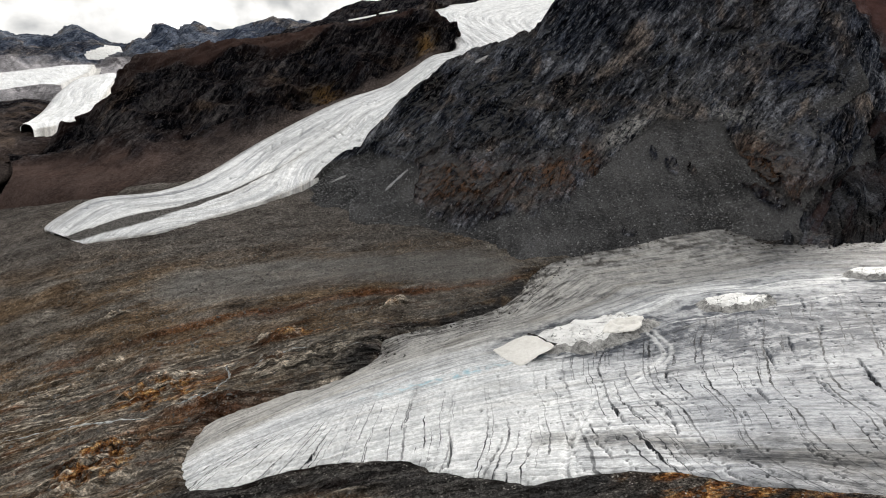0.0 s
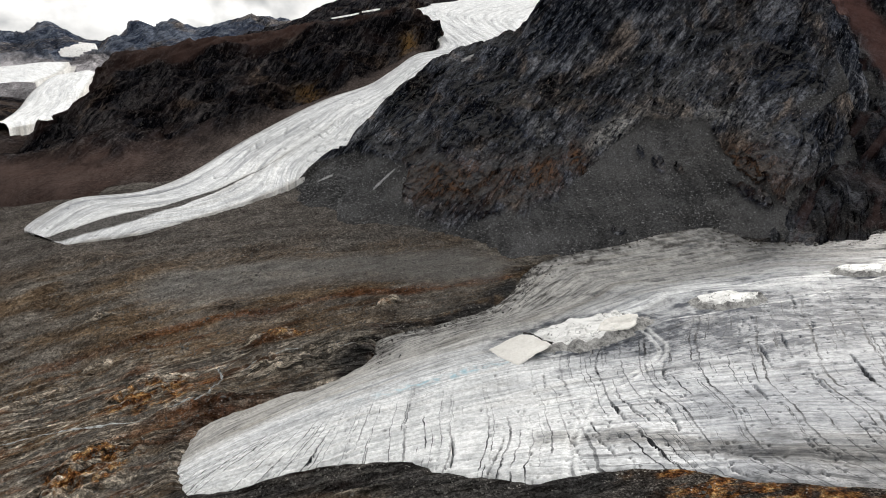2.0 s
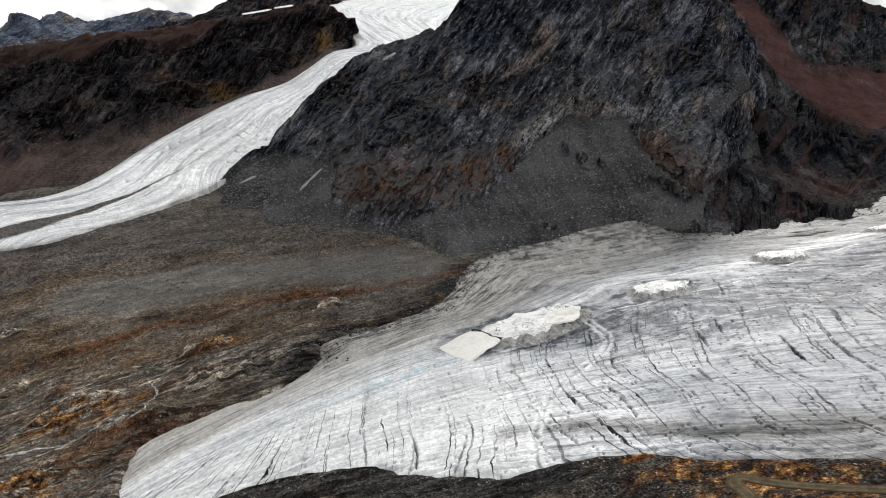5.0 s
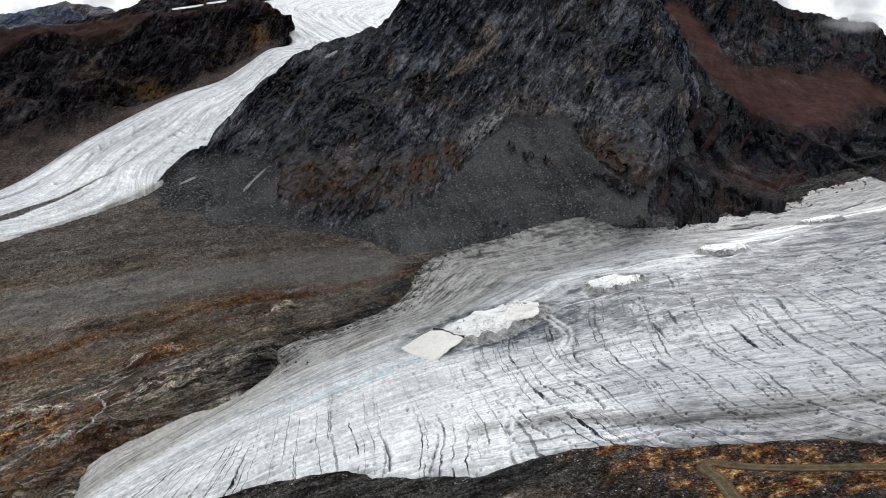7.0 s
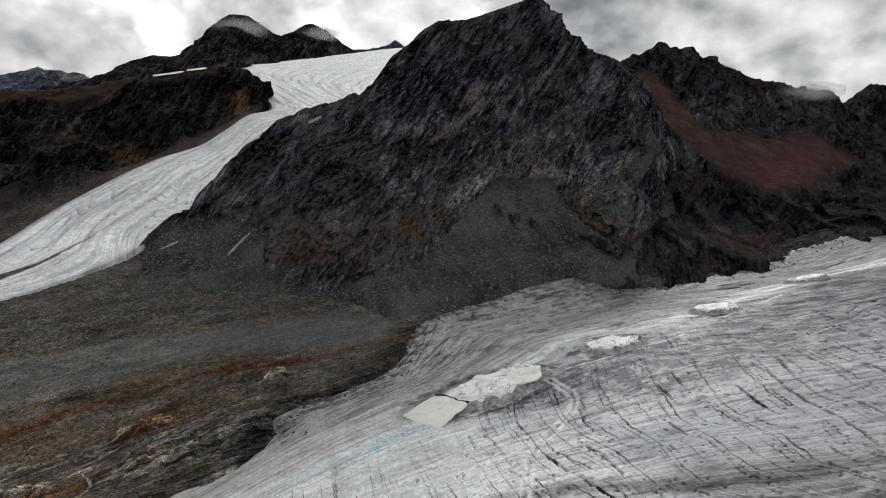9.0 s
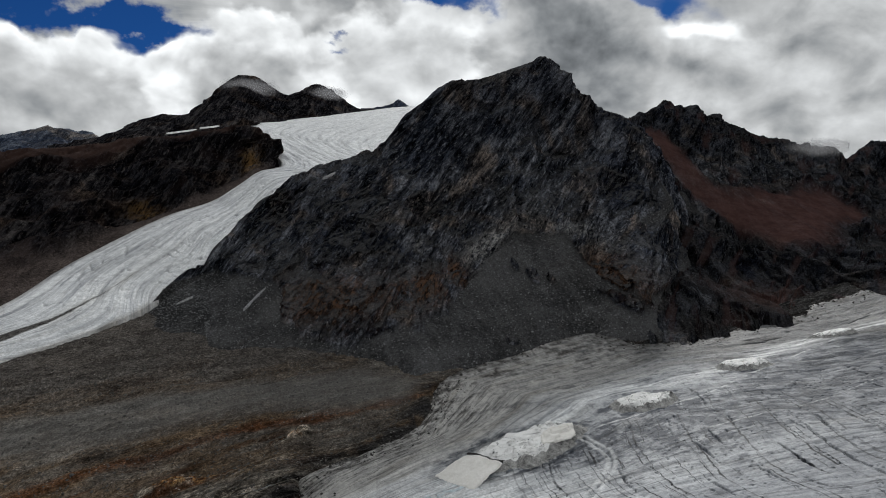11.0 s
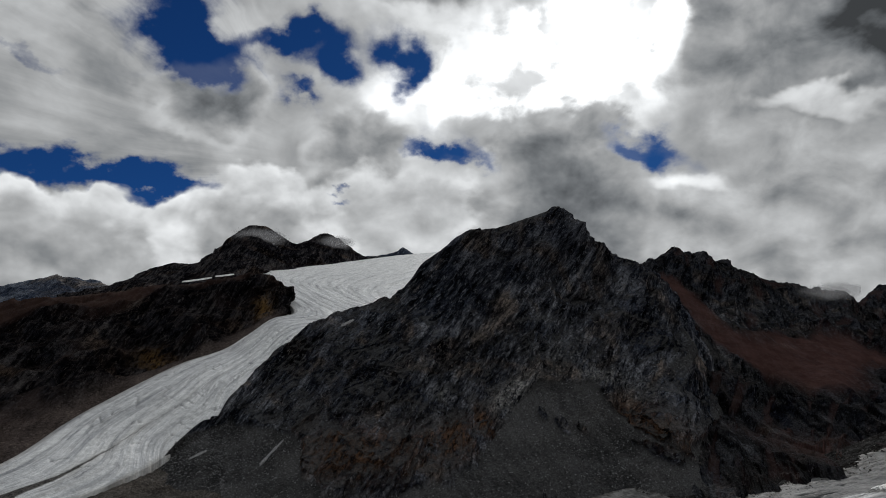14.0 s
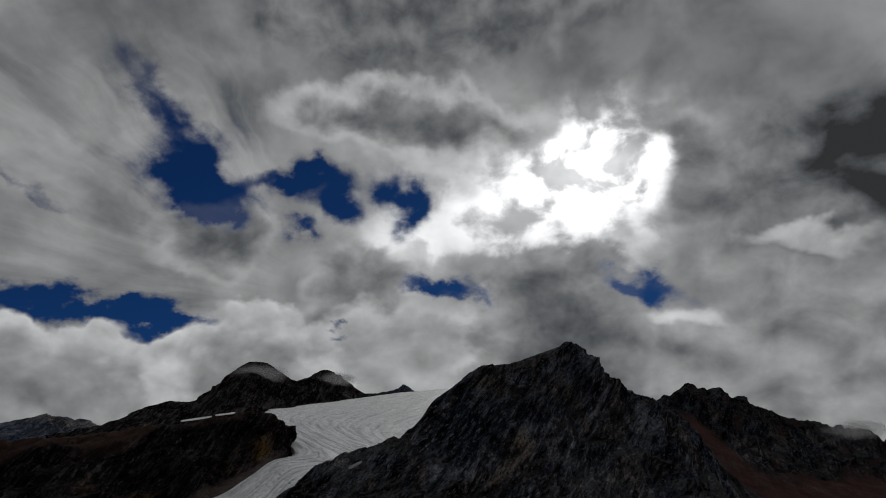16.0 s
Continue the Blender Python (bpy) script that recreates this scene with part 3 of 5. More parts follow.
    finish(g, c, 0.9, g.math("MULTIPLY", hgt, solid), 1.0, 3.0 * size, 0.0)
    return m


def ground_material():
    m, g = material("moraine_and_bedrock")
    co = g.node("ShaderNodeTexCoord").outputs["Object"]
    zone = lambda n: g.node("ShaderNodeAttribute", {"attribute_name": n}).outputs["Fac"]
    fl = g.node("ShaderNodeCombineXYZ", i0=zone("band_u"), i1=zone("band_v"), i2=0.0).outputs[0]
    st = g.mapped(fl, (0.30, 1, 1))
    bands = g.noise(g.mapped(fl, (0.018, 0.060, 1)), 1.0, 9, 0.66, 0.3)
    lines = g.noise(g.mapped(fl, (0.11, 0.30, 1), move=(5, 2, 0)), 1.0, 7, 0.72, 0.3)
    big = g.noise(g.mapped(fl, (0.010, 0.030, 1), move=(1, 7, 0)), 1.0, 6, 0.62, 0.3)
    mid = g.noise(st, 0.12, 8, 0.68, 0.4)
    fine = g.noise(co, 0.95, 5, 0.78)
    broad = g.noise(co, 0.055, 8, 0.70, 0.4)
    blend = g.math("ADD", g.math("MULTIPLY", mid, 0.30), g.math("MULTIPLY", broad, 0.70))
    drift = g.math("ADD", g.math("MULTIPLY", bands, 0.45), g.math("ADD", g.math("MULTIPLY", lines, 0.25), g.math("MULTIPLY", broad, 0.30)))
    c = g.colours(drift, [(0.40, (0.046, 0.039, 0.033)), (0.49, (0.112, 0.098, 0.084)), (0.60, (0.215, 0.195, 0.170))])
    c = g.mix(g.ramp(big, 0.42, 0.60), c, g.mix(1.0, c, (0.92, 0.74, 0.56), "MULTIPLY"))
    c = g.mix(g.math("MULTIPLY", zone("till"), 0.9), c, g.colours(g.math("ADD", g.math("MULTIPLY", fine, 0.4), g.math("ADD", g.math("MULTIPLY", broad, 0.3), g.math("MULTIPLY", bands, 0.3))), [(0.40, (0.034, 0.030, 0.028)), (0.60, (0.135, 0.124, 0.114))]))
    bare = zone("bedrock")
    slabs = g.noise(g.mapped(st, (0.8, 1.6, 1)), 0.17, 8, 0.70, 0.8)
    c = g.mix(bare, c, g.colours(slabs, [(0.41, (0.014, 0.013, 0.011)), (0.49, (0.12, 0.105, 0.086)), (0.57, (0.50, 0.45, 0.38))]))
    c = g.mix(zone("soil"), c, g.colours(g.math("ADD", g.math("MULTIPLY", fine, 0.5), g.math("MULTIPLY", broad, 0.5)), [(0.40, (0.006, 0.006, 0.006)), (0.54, (0.030, 0.029, 0.028)), (0.66, (0.14, 0.135, 0.125))]))
    rust = g.math("MULTIPLY", zone("rust"), g.ramp(g.noise(g.mapped(fl, (0.55, 1, 1)), 0.10, 8, 0.74, 0.5), 0.43, 0.54))
    c = g.mix(rust, c, g.colours(g.noise(co, 0.22, 8, 0.75), [(0.38, (0.010, 0.006, 0.005)), (0.46, (0.080, 0.032, 0.013)), (0.53, (0.23, 0.105, 0.032)), (0.61, (0.50, 0.34, 0.16))]))
    c = g.mix(zone("ochre"), c, g.colours(blend, [(0.40, (0.040, 0.019, 0.011)), (0.60, (0.160, 0.070, 0.030))]))
    c = g.mix(g.math("MULTIPLY", zone("silt"), 0.85), c, g.colours(g.math("ADD", g.math("MULTIPLY", fine, 0.5), g.math("MULTIPLY", mid, 0.5)), [(0.38, (0.115, 0.110, 0.104)), (0.62, (0.215, 0.208, 0.198))]))
    c = g.mix(g.math("MULTIPLY", zone("vein"), g.ramp(fine, 0.38, 0.52)), c, (0.25, 0.24, 0.222))
    # wet rock and the shade along the ice edge, both as dark colour
    c = g.mix(zone("wet"), c, g.colours(slabs, [(0.42, (0.010, 0.010, 0.011)), (0.60, (0.055, 0.055, 0.056))]))
    stones = g.node("ShaderNodeTexVoronoi", {"feature": "F1"}, Vector=co, Scale=1.5)
    c = g.mix(g.math("MULTIPLY", g.ramp(g.node("ShaderNodeSeparateColor", i0=stones.outputs["Color"]).outputs[0], 0.95, 0.98), g.ramp(mid, 0.44, 0.58)), c, (0.24, 0.23, 0.215))
    c = g.mix(g.math("SUBTRACT", 1.0, g.math("MULTIPLY", zone("silt"), 0.65)), c, g.mix(1.0, c, g.colours(fine, [(0.38, (0.36, 0.36, 0.36)), (0.50, (0.92, 0.92, 0.92)), (0.62, (1.8, 1.8, 1.8))]), "MULTIPLY"))
    c = g.mix(bare, c, g.mix(1.0, c, g.colours(zone("tone"), [(0.2, (0.45, 0.45, 0.45)), (0.8, (1.6, 1.55, 1.5))]), "MULTIPLY"))
    grit = g.noise(g.mapped(co, move=(9, 4, 1)), 0.30, 6, 0.74)
    c = g.mix(g.math("SUBTRACT", 0.85, g.math("MULTIPLY", zone("silt"), 0.65)), c, g.mix(1.0, c, g.colours(grit, [(0.38, (0.45, 0.44, 0.43)), (0.50, (1.0, 1.0, 1.0)), (0.62, (1.55, 1.55, 1.55))]), "MULTIPLY"))
    hgt = g.math("ADD", g.math("MULTIPLY", g.math("ADD", mid, grit), 2.2), g.math("ADD", fine, g.math("MULTIPLY", g.math("MULTIPLY", slabs, bare), 3.0)))
    finish(g, c, 0.95, hgt, 1.0, 1.0, 0.0)
    return m


def ice_material(name, dirt=0.35, veined=0.62, deep=(0.46, 0.475, 0.49)):
    m, g = material(name)
    co = g.node("ShaderNodeTexCoord").outputs["Object"]
    zone = lambda n: g.node("ShaderNodeAttribute", {"attribute_name": n}).outputs["Fac"]
    fl = g.node("ShaderNodeCombineXYZ", i0=zone("along"), i1=zone("across"), i2=0.0).outputs[0]
    bands = g.noise(g.mapped(fl, (0.014, 0.34, 1)), 1.0, 8, 0.66, 0.2)
    lines = g.noise(g.mapped(fl, (0.035, 0.95, 1), move=(5, 9, 0)), 1.0, 6, 0.64, 0.2)
    wide = g.noise(g.mapped(fl, (0.008, 0.06, 1)), 1.0, 5, 0.6, 0.3)
    mott = g.noise(co, 0.10, 8, 0.68)
    fine = g.noise(co, 0.5, 6, 0.72)
    c = g.colours(bands, [(0.36, deep), (0.45, (0.72, 0.735, 0.75)), (0.56, (0.90, 0.905, 0.91))])
    c = g.mix(g.math("MULTIPLY", g.ramp(wide, 0.42, 0.60), dirt), c, g.mix(1.0, c, (0.58, 0.585, 0.60), "MULTIPLY"))
    c = g.mix(g.math("MULTIPLY", g.ramp(mott, 0.48, 0.64), 0.5), c, g.mix(1.0, c, (0.62, 0.63, 0.645), "MULTIPLY"))
    c = g.mix(g.math("MULTIPLY", g.ramp(lines, 0.45, 0.36), veined), c, (0.20, 0.20, 0.205))
    c = g.mix(zone("grey"), c, g.mix(1.0, c, (0.48, 0.492, 0.52), "MULTIPLY"))
    blot = g.ramp(g.noise(g.mapped(fl, (0.25, 0.6, 1), move=(3, 1, 0)), 0.35, 8, 0.74, 0.3), 0.40, 0.60, 0.5, 1.25)
    c = g.mix(g.math("MULTIPLY", zone("slate"), blot, clamp=True), c, g.mix(1.0, c, (0.17, 0.182, 0.21), "MULTIPLY"))
    c = g.mix(zone("grit"), c, g.mix(1.0, c, (0.54, 0.51, 0.465), "MULTIPLY"))
    c = g.mix(zone("clean"), c, g.mix(g.ramp(mott, 0.40, 0.58), (0.86, 0.87, 0.87), (0.66, 0.67, 0.675)))
    # hair cracks across the flow, near-black lines in place of shaded depth
    q, w = zone("cross"), zone("length")
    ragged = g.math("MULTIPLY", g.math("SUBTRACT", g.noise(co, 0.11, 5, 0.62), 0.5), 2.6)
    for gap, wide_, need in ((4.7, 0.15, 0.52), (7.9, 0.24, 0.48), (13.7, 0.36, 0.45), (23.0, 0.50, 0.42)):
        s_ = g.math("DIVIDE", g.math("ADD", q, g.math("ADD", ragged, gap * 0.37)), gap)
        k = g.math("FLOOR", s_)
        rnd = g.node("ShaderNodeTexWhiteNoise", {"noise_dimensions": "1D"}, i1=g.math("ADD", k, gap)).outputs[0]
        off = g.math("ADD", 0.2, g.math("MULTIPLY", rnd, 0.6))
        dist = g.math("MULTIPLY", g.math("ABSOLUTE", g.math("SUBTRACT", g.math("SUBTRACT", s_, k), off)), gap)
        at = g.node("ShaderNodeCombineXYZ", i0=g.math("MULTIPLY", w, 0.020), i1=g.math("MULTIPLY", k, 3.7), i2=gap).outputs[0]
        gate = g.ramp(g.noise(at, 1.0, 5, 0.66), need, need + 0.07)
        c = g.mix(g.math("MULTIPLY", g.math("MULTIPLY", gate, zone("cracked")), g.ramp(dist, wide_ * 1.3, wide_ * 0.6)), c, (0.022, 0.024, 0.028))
    # shade inside the carved crevasses, put into the ice colour as well
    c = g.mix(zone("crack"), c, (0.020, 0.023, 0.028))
    c = g.mix(zone("debris"), c, g.colours(fine, [(0.38, (0.016, 0.015, 0.014)), (0.62, (0.12, 0.112, 0.104))]))
    c = g.mix(zone("blue"), c, (0.34, 0.60, 0.70))
    c = g.mix(1.0, c, g.colours(fine, [(0.40, (0.82, 0.82, 0.82)), (0.58, (1.12, 1.12, 1.12))]), "MULTIPLY")
    finish(g, c, 0.6, g.math("ADD", g.math("MULTIPLY", bands, 1.5), g.math("ADD", g.math("MULTIPLY", fine, 0.35), lines)), 0.8, 0.5)
    return m


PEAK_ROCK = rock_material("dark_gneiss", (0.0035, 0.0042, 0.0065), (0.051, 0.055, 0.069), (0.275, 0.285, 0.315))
RED_ROCK = rock_material("red_and_dark_gneiss", (0.003, 0.004, 0.0055), (0.025, 0.027, 0.034), (0.16, 0.165, 0.18))
BLUFF_ROCK = rock_material("black_brown_gneiss", (0.0025, 0.0025, 0.004), (0.018, 0.017, 0.020), (0.105, 0.096, 0.096), (0, 62, 0), scree=(0.058, 0.047, 0.043), red=(0.072, 0.044, 0.037), rust=(0.24, 0.14, 0.05), size=1.7)
# far rock: the haze of distance is mixed into these pale bluish colours
HAZED_ROCK = rock_material("haze_tinted_gneiss", (0.05, 0.065, 0.10), (0.115, 0.135, 0.18), (0.21, 0.23, 0.27), (0, 60, 0), scree=(0.25, 0.24, 0.25), size=4.0)
GROUND = ground_material()
ICE = ice_material("glacier_ice")
SNOWY_ICE = ice_material("clean_glacier_ice", 0.35, 0.16, (0.64, 0.655, 0.675))


def flat_zones(p, *names):
    return {n: np.zeros(p.shape[:2]) for n in names}


# ---- ground, one sheet to the horizon ----
def spaced(lo, hi, step, far, grow=1.09):
    mid = list(np.arange(lo, hi, step))
    right, left, s = [hi], [lo - step], step
    while right[-1] < far:
        s *= grow
        right.append(right[-1] + s)
        left.append(left[-1] - s)
    return np.array(left[::-1] + mid + right)


def build_ground():
    xs, ys = spaced(-330, 200, 1.25, 4300), spaced(120, 640, 1.35, 4300)
    x, y = np.meshgrid(xs, ys)
    d = edge_distance(x, y, ICE_LINE)
    z = ground_height(x, y, d)
    far = smooth(np.hypot(x, y - 500), 1100, 2600)
    z = z * (1 - far) + far * 60
    zones = {}
    front = (1 - smooth(y, 205, 250)) * smooth(x, 20, 60)
    line = edge_distance(x, y, spline(RUST_BAND, 40), False)
    bare = outcrop(x, y)
    bu, bv = banding(x, y)
    zones["band_u"], zones["band_v"] = bu, bv
    stain = 1.2 * spot(x, y, -172, 374, 38, 16) + 1.2 * spot(x, y, -178, 304, 26, 22) + 1.1 * spot(x, y, -108, 420, 24, 7) + 0.9 * spot(x, y, -37, 440, 13, 4) + 0.5 * spot(x, y, -258, 495, 12, 4)
    zones["rust"] = np.clip(smooth(stain + 0.7 * fbm(x / 16, y / 9, 4, 0.55, seed=21.0), 0.40, 0.75) + front * 0.95 * smooth(fbm(x / 18, y / 10, 4, seed=22.0) + 0.2 * smooth(x, 70, 100), -0.05, 0.2) * smooth(x - 0.4 * (200 - y), 58, 84), 0, 1)
    zones["ochre"] = np.clip((1 - smooth(np.abs(line) + 5 * fbm(bu / 40, bv / 8, 3, seed=24.0), 2, 8)) * (0.75 + 0.6 * fbm(bu / 50, bv / 20, 2, seed=26.0)) * smooth(x, -290, -150) + 0.6 * (1 - smooth(y, 430, 470)) * smooth(-x, -20, 40) * smooth(fbm(bu / 60, bv / 9, 4, seed=27.0), 0.12, 0.32) + 0.8 * spot(x, y, -128, 340, 40, 9) + 0.05 * front, 0, 0.95)
    zones["soil"] = front * 0.97
    uu, vv = x * 0.97 + y * 0.2, -x * 0.2 + y * 0.97
    zones["tone"] = 0.6 * facets(uu / 13, vv / 4.5, 61)[1] + 0.4 * facets(uu / 5, vv / 2.2, 71)[1]
    zones["till"] = np.clip(smooth(y + 0.15 * x + 25 * fbm(x / 60, y / 60, 3, seed=25.0), 500, 585), 0, 1)
    silt = edge_distance(x, y, spline(SILT_BAND, 40), False)
    zones["silt"] = (1 - smooth(silt + 10 * fbm(bu / 60, bv / 14, 4, seed=9.0), 12, 40)) * 0.9
    zones["bedrock"] = np.clip(0.9 * bare + 0.7 * smooth(fbm(bu / 46, bv / 7, 5, 0.55, True, 3.0), 0.35, 0.6) * (1 - smooth(y, 395, 440)) * smooth(-x, -40, 20) + 0.25 * front, 0, 1)
    trail = np.abs(fbm(bu / 70, bv / 16, 4, 0.5, seed=37.0) + 0.05)
    zones["vein"] = (1 - smooth(trail, 0.006, 0.022)) * smooth(fbm(x / 40, y / 40, 2, seed=38.0), -0.2, 0.2) * (1 - smooth(y, 420, 470)) * smooth(-x, -30, 20) * 0.8
    # wet rock, painted shade along the ice edge, dark ground below the red mountain
    zones["wet"] = np.clip(1.2 * smooth(d, -30, -6) * (1 - smooth(x, 40, 80)) * (1 - smooth(y, 262, 285)) * smooth(x, -135, -110) + 0.3 * front * smooth(fbm(x / 14, y / 10, 3, seed=28.0), 0.0, 0.3) + smooth(d, -26, -3) * smooth(fbm(x / 30, y / 20, 3, seed=31.0) + 0.25 * (x < 40), -0.1, 0.35) * (1 - front) * (0.4 + 0.6 * smooth(x, -120, -40)) + 0.6 * spot(x, y, -66, 376, 26, 9) + 1.2 * smooth(x, 200, 260) * smooth(y, 400, 440), 0, 1) * 0.9
    ob = new("ground", grid_mesh("ground", np.stack([x, y, z], -1), GROUND, zones))
    tagged(ob, "grey-brown moraine and rust-stained bedrock of the valley floor", "ground", kind="structure")
    return ob


build_ground()


# ---- glacier ----
def build_glacier():
    xs, ys = spaced(-138, 285, 0.68, 700, 1.05), spaced(140, 420, 0.68, 620, 1.05)
    xs, ys = xs[(xs > -150) & (xs < 700)], ys[(ys > 85) & (ys < 640)]
    x, y = np.meshgrid(xs, ys)
    d = ice_inside(x, y)
    u, v = flow(x, y)
    z = ice_height(x, y, d, (u, v))
    # crevasses: broken, slightly curved lines across the flow
    wx = x + 13 * fbm(x / 95, y / 95, 2, 0.4, seed=40.0) + 1.0 * fbm(x / 8, y / 7, 3, 0.5, seed=43.0)
    lean = 0.14 + 0.22 * smooth(x, 50, 180) + 0.75 * smooth(-x, 20, 90)
    q0 = wx - lean * (y - 250) - 34 * np.exp(-np.maximum(d, 0) / 16) * smooth(x, 40, 110)
    w0 = y + 0.2 * x
    bead = 0.6 + 1.1 * smooth(fbm(x / 6, y / 4, 3, 0.6, seed=44.0), -0.2, 0.45)
    crack = np.zeros_like(x)
    for gap, turn, seed, lo, hi, wid, area in CREVASSES:
        q = (q0 + turn * (y - 280)) / gap
        k = np.floor(q + 0.5)
        off = (hashed(k.astype(np.int64), k.astype(np.int64) * 0 + int(seed)) - 0.5) * 0.7
        dist = np.abs(q - k - off) * gap
        gate = value2(w0 / 34 + 31.7 * k, k * 5.37 + seed) + 0.55 * fbm(x / 50, y / 50, 2, seed=seed + 3)
        width = wid * bead * smooth(gate, lo, hi) * area(x, y, d) * (0.6 + 0.7 * smooth(fbm(x / 30, y / 24, 3, seed=46.0), -0.25, 0.3))
        crack = np.maximum(crack, np.clip(1.3 - dist / np.maximum(width, 0.02), 0, 1))
    crack = crack * (1 - 0.85 * smooth(v, 95, 125))
    # slots along the flow, and melt pits
    slot = np.clip(1.2 - np.abs(v - 24 - 3 * np.sin(u / 13)) / 0.8, 0, 1) * smooth(x, -45, -20) * (1 - smooth(x, 6, 14)) * smooth(fbm(x / 8, y / 8, 2, seed=52.0), 0.0, 0.2)
    line = edge_distance(x, y, spline(SEAM, 60), False) + 1.5 * fbm(x / 9, y / 9, 2, seed=55.0)
    seam = np.clip(1.2 - np.abs(line) / 1.0, 0, 1)
    pits = smooth(fbm(x / 4, y / 3, 3, 0.6, seed=57.0) + 0.3 * fbm(x / 40, y / 30, 2, seed=58.0), 0.58, 0.74) * smooth(x, 60, 140) * 0.35
    seams = smooth(fbm(u / 45, v / 2.4, 3, 0.55, seed=53.0), 0.42, 0.55) * smooth(v, 125, 150)
    crack = np.maximum(np.maximum(np.maximum(crack, slot), pits), 0.8 * seams) * smooth(d, -1, 2)
    z = z - 3.6 * crack - 0.8 * seam
    z = np.where(d < 0.0, z - 9 * smooth(-d, 0.0, 1.0), z)
    n1, n2 = fbm(u / 60, v / 7, 4, seed=50.0), fbm(x / 35, y / 25, 4, 0.6, seed=51.0)
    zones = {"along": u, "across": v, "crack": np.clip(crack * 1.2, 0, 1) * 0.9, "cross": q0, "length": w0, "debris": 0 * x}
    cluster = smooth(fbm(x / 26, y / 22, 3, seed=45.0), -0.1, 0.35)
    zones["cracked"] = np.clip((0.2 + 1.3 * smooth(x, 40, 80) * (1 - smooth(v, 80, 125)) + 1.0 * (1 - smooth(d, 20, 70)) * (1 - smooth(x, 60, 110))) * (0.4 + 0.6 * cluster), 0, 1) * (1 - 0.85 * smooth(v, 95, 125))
    band = edge_distance(x, y, spline(DARK_BAND, 40), False) + 4 * n1
    slate = edge_distance(x, y, spline(SLATE_BAND, 40), False)
    farside = smooth(v + 14 * n1, 120, 150)
    n3 = fbm(x / 9, y / 6, 4, 0.6, seed=54.0)
    ragged = band + 6 * n3 + 3 * n2
    zones["grit"] = np.clip(0.8 * farside + 0.7 * (1 - smooth(ragged, 0.5, 8)) + 0.35 * smooth(n1, 0.1, 0.5) + 0.4 * (1 - smooth(d, 0, 9)) * smooth(n2, -0.3, 0.3) + 0.6 * smooth(x, 90, 140) * (1 - smooth(v, 14, 40)), 0, 1)
    # rings of shade round the snow mounds, painted into the ice colour
    shade_ring = sum(np.exp(-((np.hypot((x - cx) / (rx + 3), (y - cy) / (ry + 3)) - 1.0) / 0.22) ** 2) for cx, cy, rx, ry in SHADE_RINGS)
    veins = smooth(n3 + 0.5 * n2, 0.0, 0.4)
    margin = (1 - smooth(d + 12 * n1 + 7 * n3, 2, 26)) * smooth(y - 0.1 * x, 355, 385)
    dirt = edge_distance(x, y, spline(DIRT_LINE, 40), False) + 2.5 * n3
    zones["debris"] = np.clip((1 - smooth(np.abs(dirt), 0.8, 2.6)) * smooth(n2, -0.35, 0.05) + 0.95 * margin * smooth(n3 + 0.5 * fbm(u / 14, v / 1.2, 3, seed=47.0), -0.25, 0.2) + 0.85 * (1 - smooth(d + 20 * n2, 15, 75)) * smooth(y - 0.1 * x, 355, 385) * smooth(fbm(u / 16, v / 1.5, 4, 0.6, seed=62.0) + 0.4 * n2, 0.02, 0.3) + 0.8 * smooth(fbm(u / 30, v / 2.0, 3, seed=48.0), 0.30, 0.42) * smooth(v, 135, 160) * (1 - smooth(x, 260, 330)), 0, 1)
    # slate: dark bluish ice and dirt, plus the painted shade round the mounds
    zones["slate"] = np.clip(1.15 * (1 - smooth(slate + 14 * n1 + 14 * n2, 8, 46)) * (0.55 + 0.6 * veins) + 0.34 * veins * smooth(x, 20, 90) + 0.10 * veins + 0.45 * spot(x, y, 210, 325, 95, 26) + 0.40 * smooth(x, 110, 260) + 0.75 * (1 - smooth(ragged, 0.0, 6)) * smooth(n3 + 0.4, -0.2, 0.3) + 0.95 * shade_ring * smooth(n3, -0.3, 0.1) + 0.8 * spot(x, y, 92, 332, 30, 6, 10) * smooth(n3, -0.2, 0.2), 0, 1)
    zones["grey"] = np.clip(0.75 * smooth(x, 80, 130) * (1 - smooth(v, 30, 75)) + 0.62 * smooth(x + 12 * n2, 20, 110) + 0.25 * smooth(x, 150, 320) + 0.25 * n2, 0, 1) * (1 - 0.7 * farside * (1 - smooth(x, 180, 260)))
    fine_line = 0 * x
    for run, reach, wide in ((WHITE_STREAK, 2.6, 1.0), (LONG_STREAK, 1.0, 1.0), (MOUND_STREAK, 1.6, 1.0)):
        e = edge_distance(x, y, spline(run, 60), False) + reach * 2.2 * np.abs(n3)
        fine_line = np.maximum(fine_line, (1 - smooth(e, reach * 0.2, reach)) * smooth(fbm(x / 18, y / 18, 3, seed=56.0), -0.4, 0.25)) * 0.85
    streak = edge_distance(x, y, spline(WHITE_STREAK, 40), False)
    bright = (1 - smooth(streak + 9 * n1, 3, 13)) * smooth(fbm(u / 40, v / 2.2, 4, 0.6, seed=59.0), -0.12, 0.2)
    zones["clean"] = np.clip(0.45 * (1 - smooth(x + 20 * n2, 10, 80)) * (1 - smooth(v, 70, 120)) + np.maximum(bright * 0.8, fine_line) + 0.45 * (1 - smooth(np.abs(line - 2.0), 0.6, 1.6)), 0, 1)
    zones["blue"] = np.clip(0.8 * spot(x, y, 4, 322, 34, 3.0, 10) * smooth(fbm(x / 5, y / 3, 2, seed=71.0), -0.1, 0.3), 0, 1)
    keep = d > -2.2
    p = np.stack([x, y, z], -1)
    nr, nc = x.shape
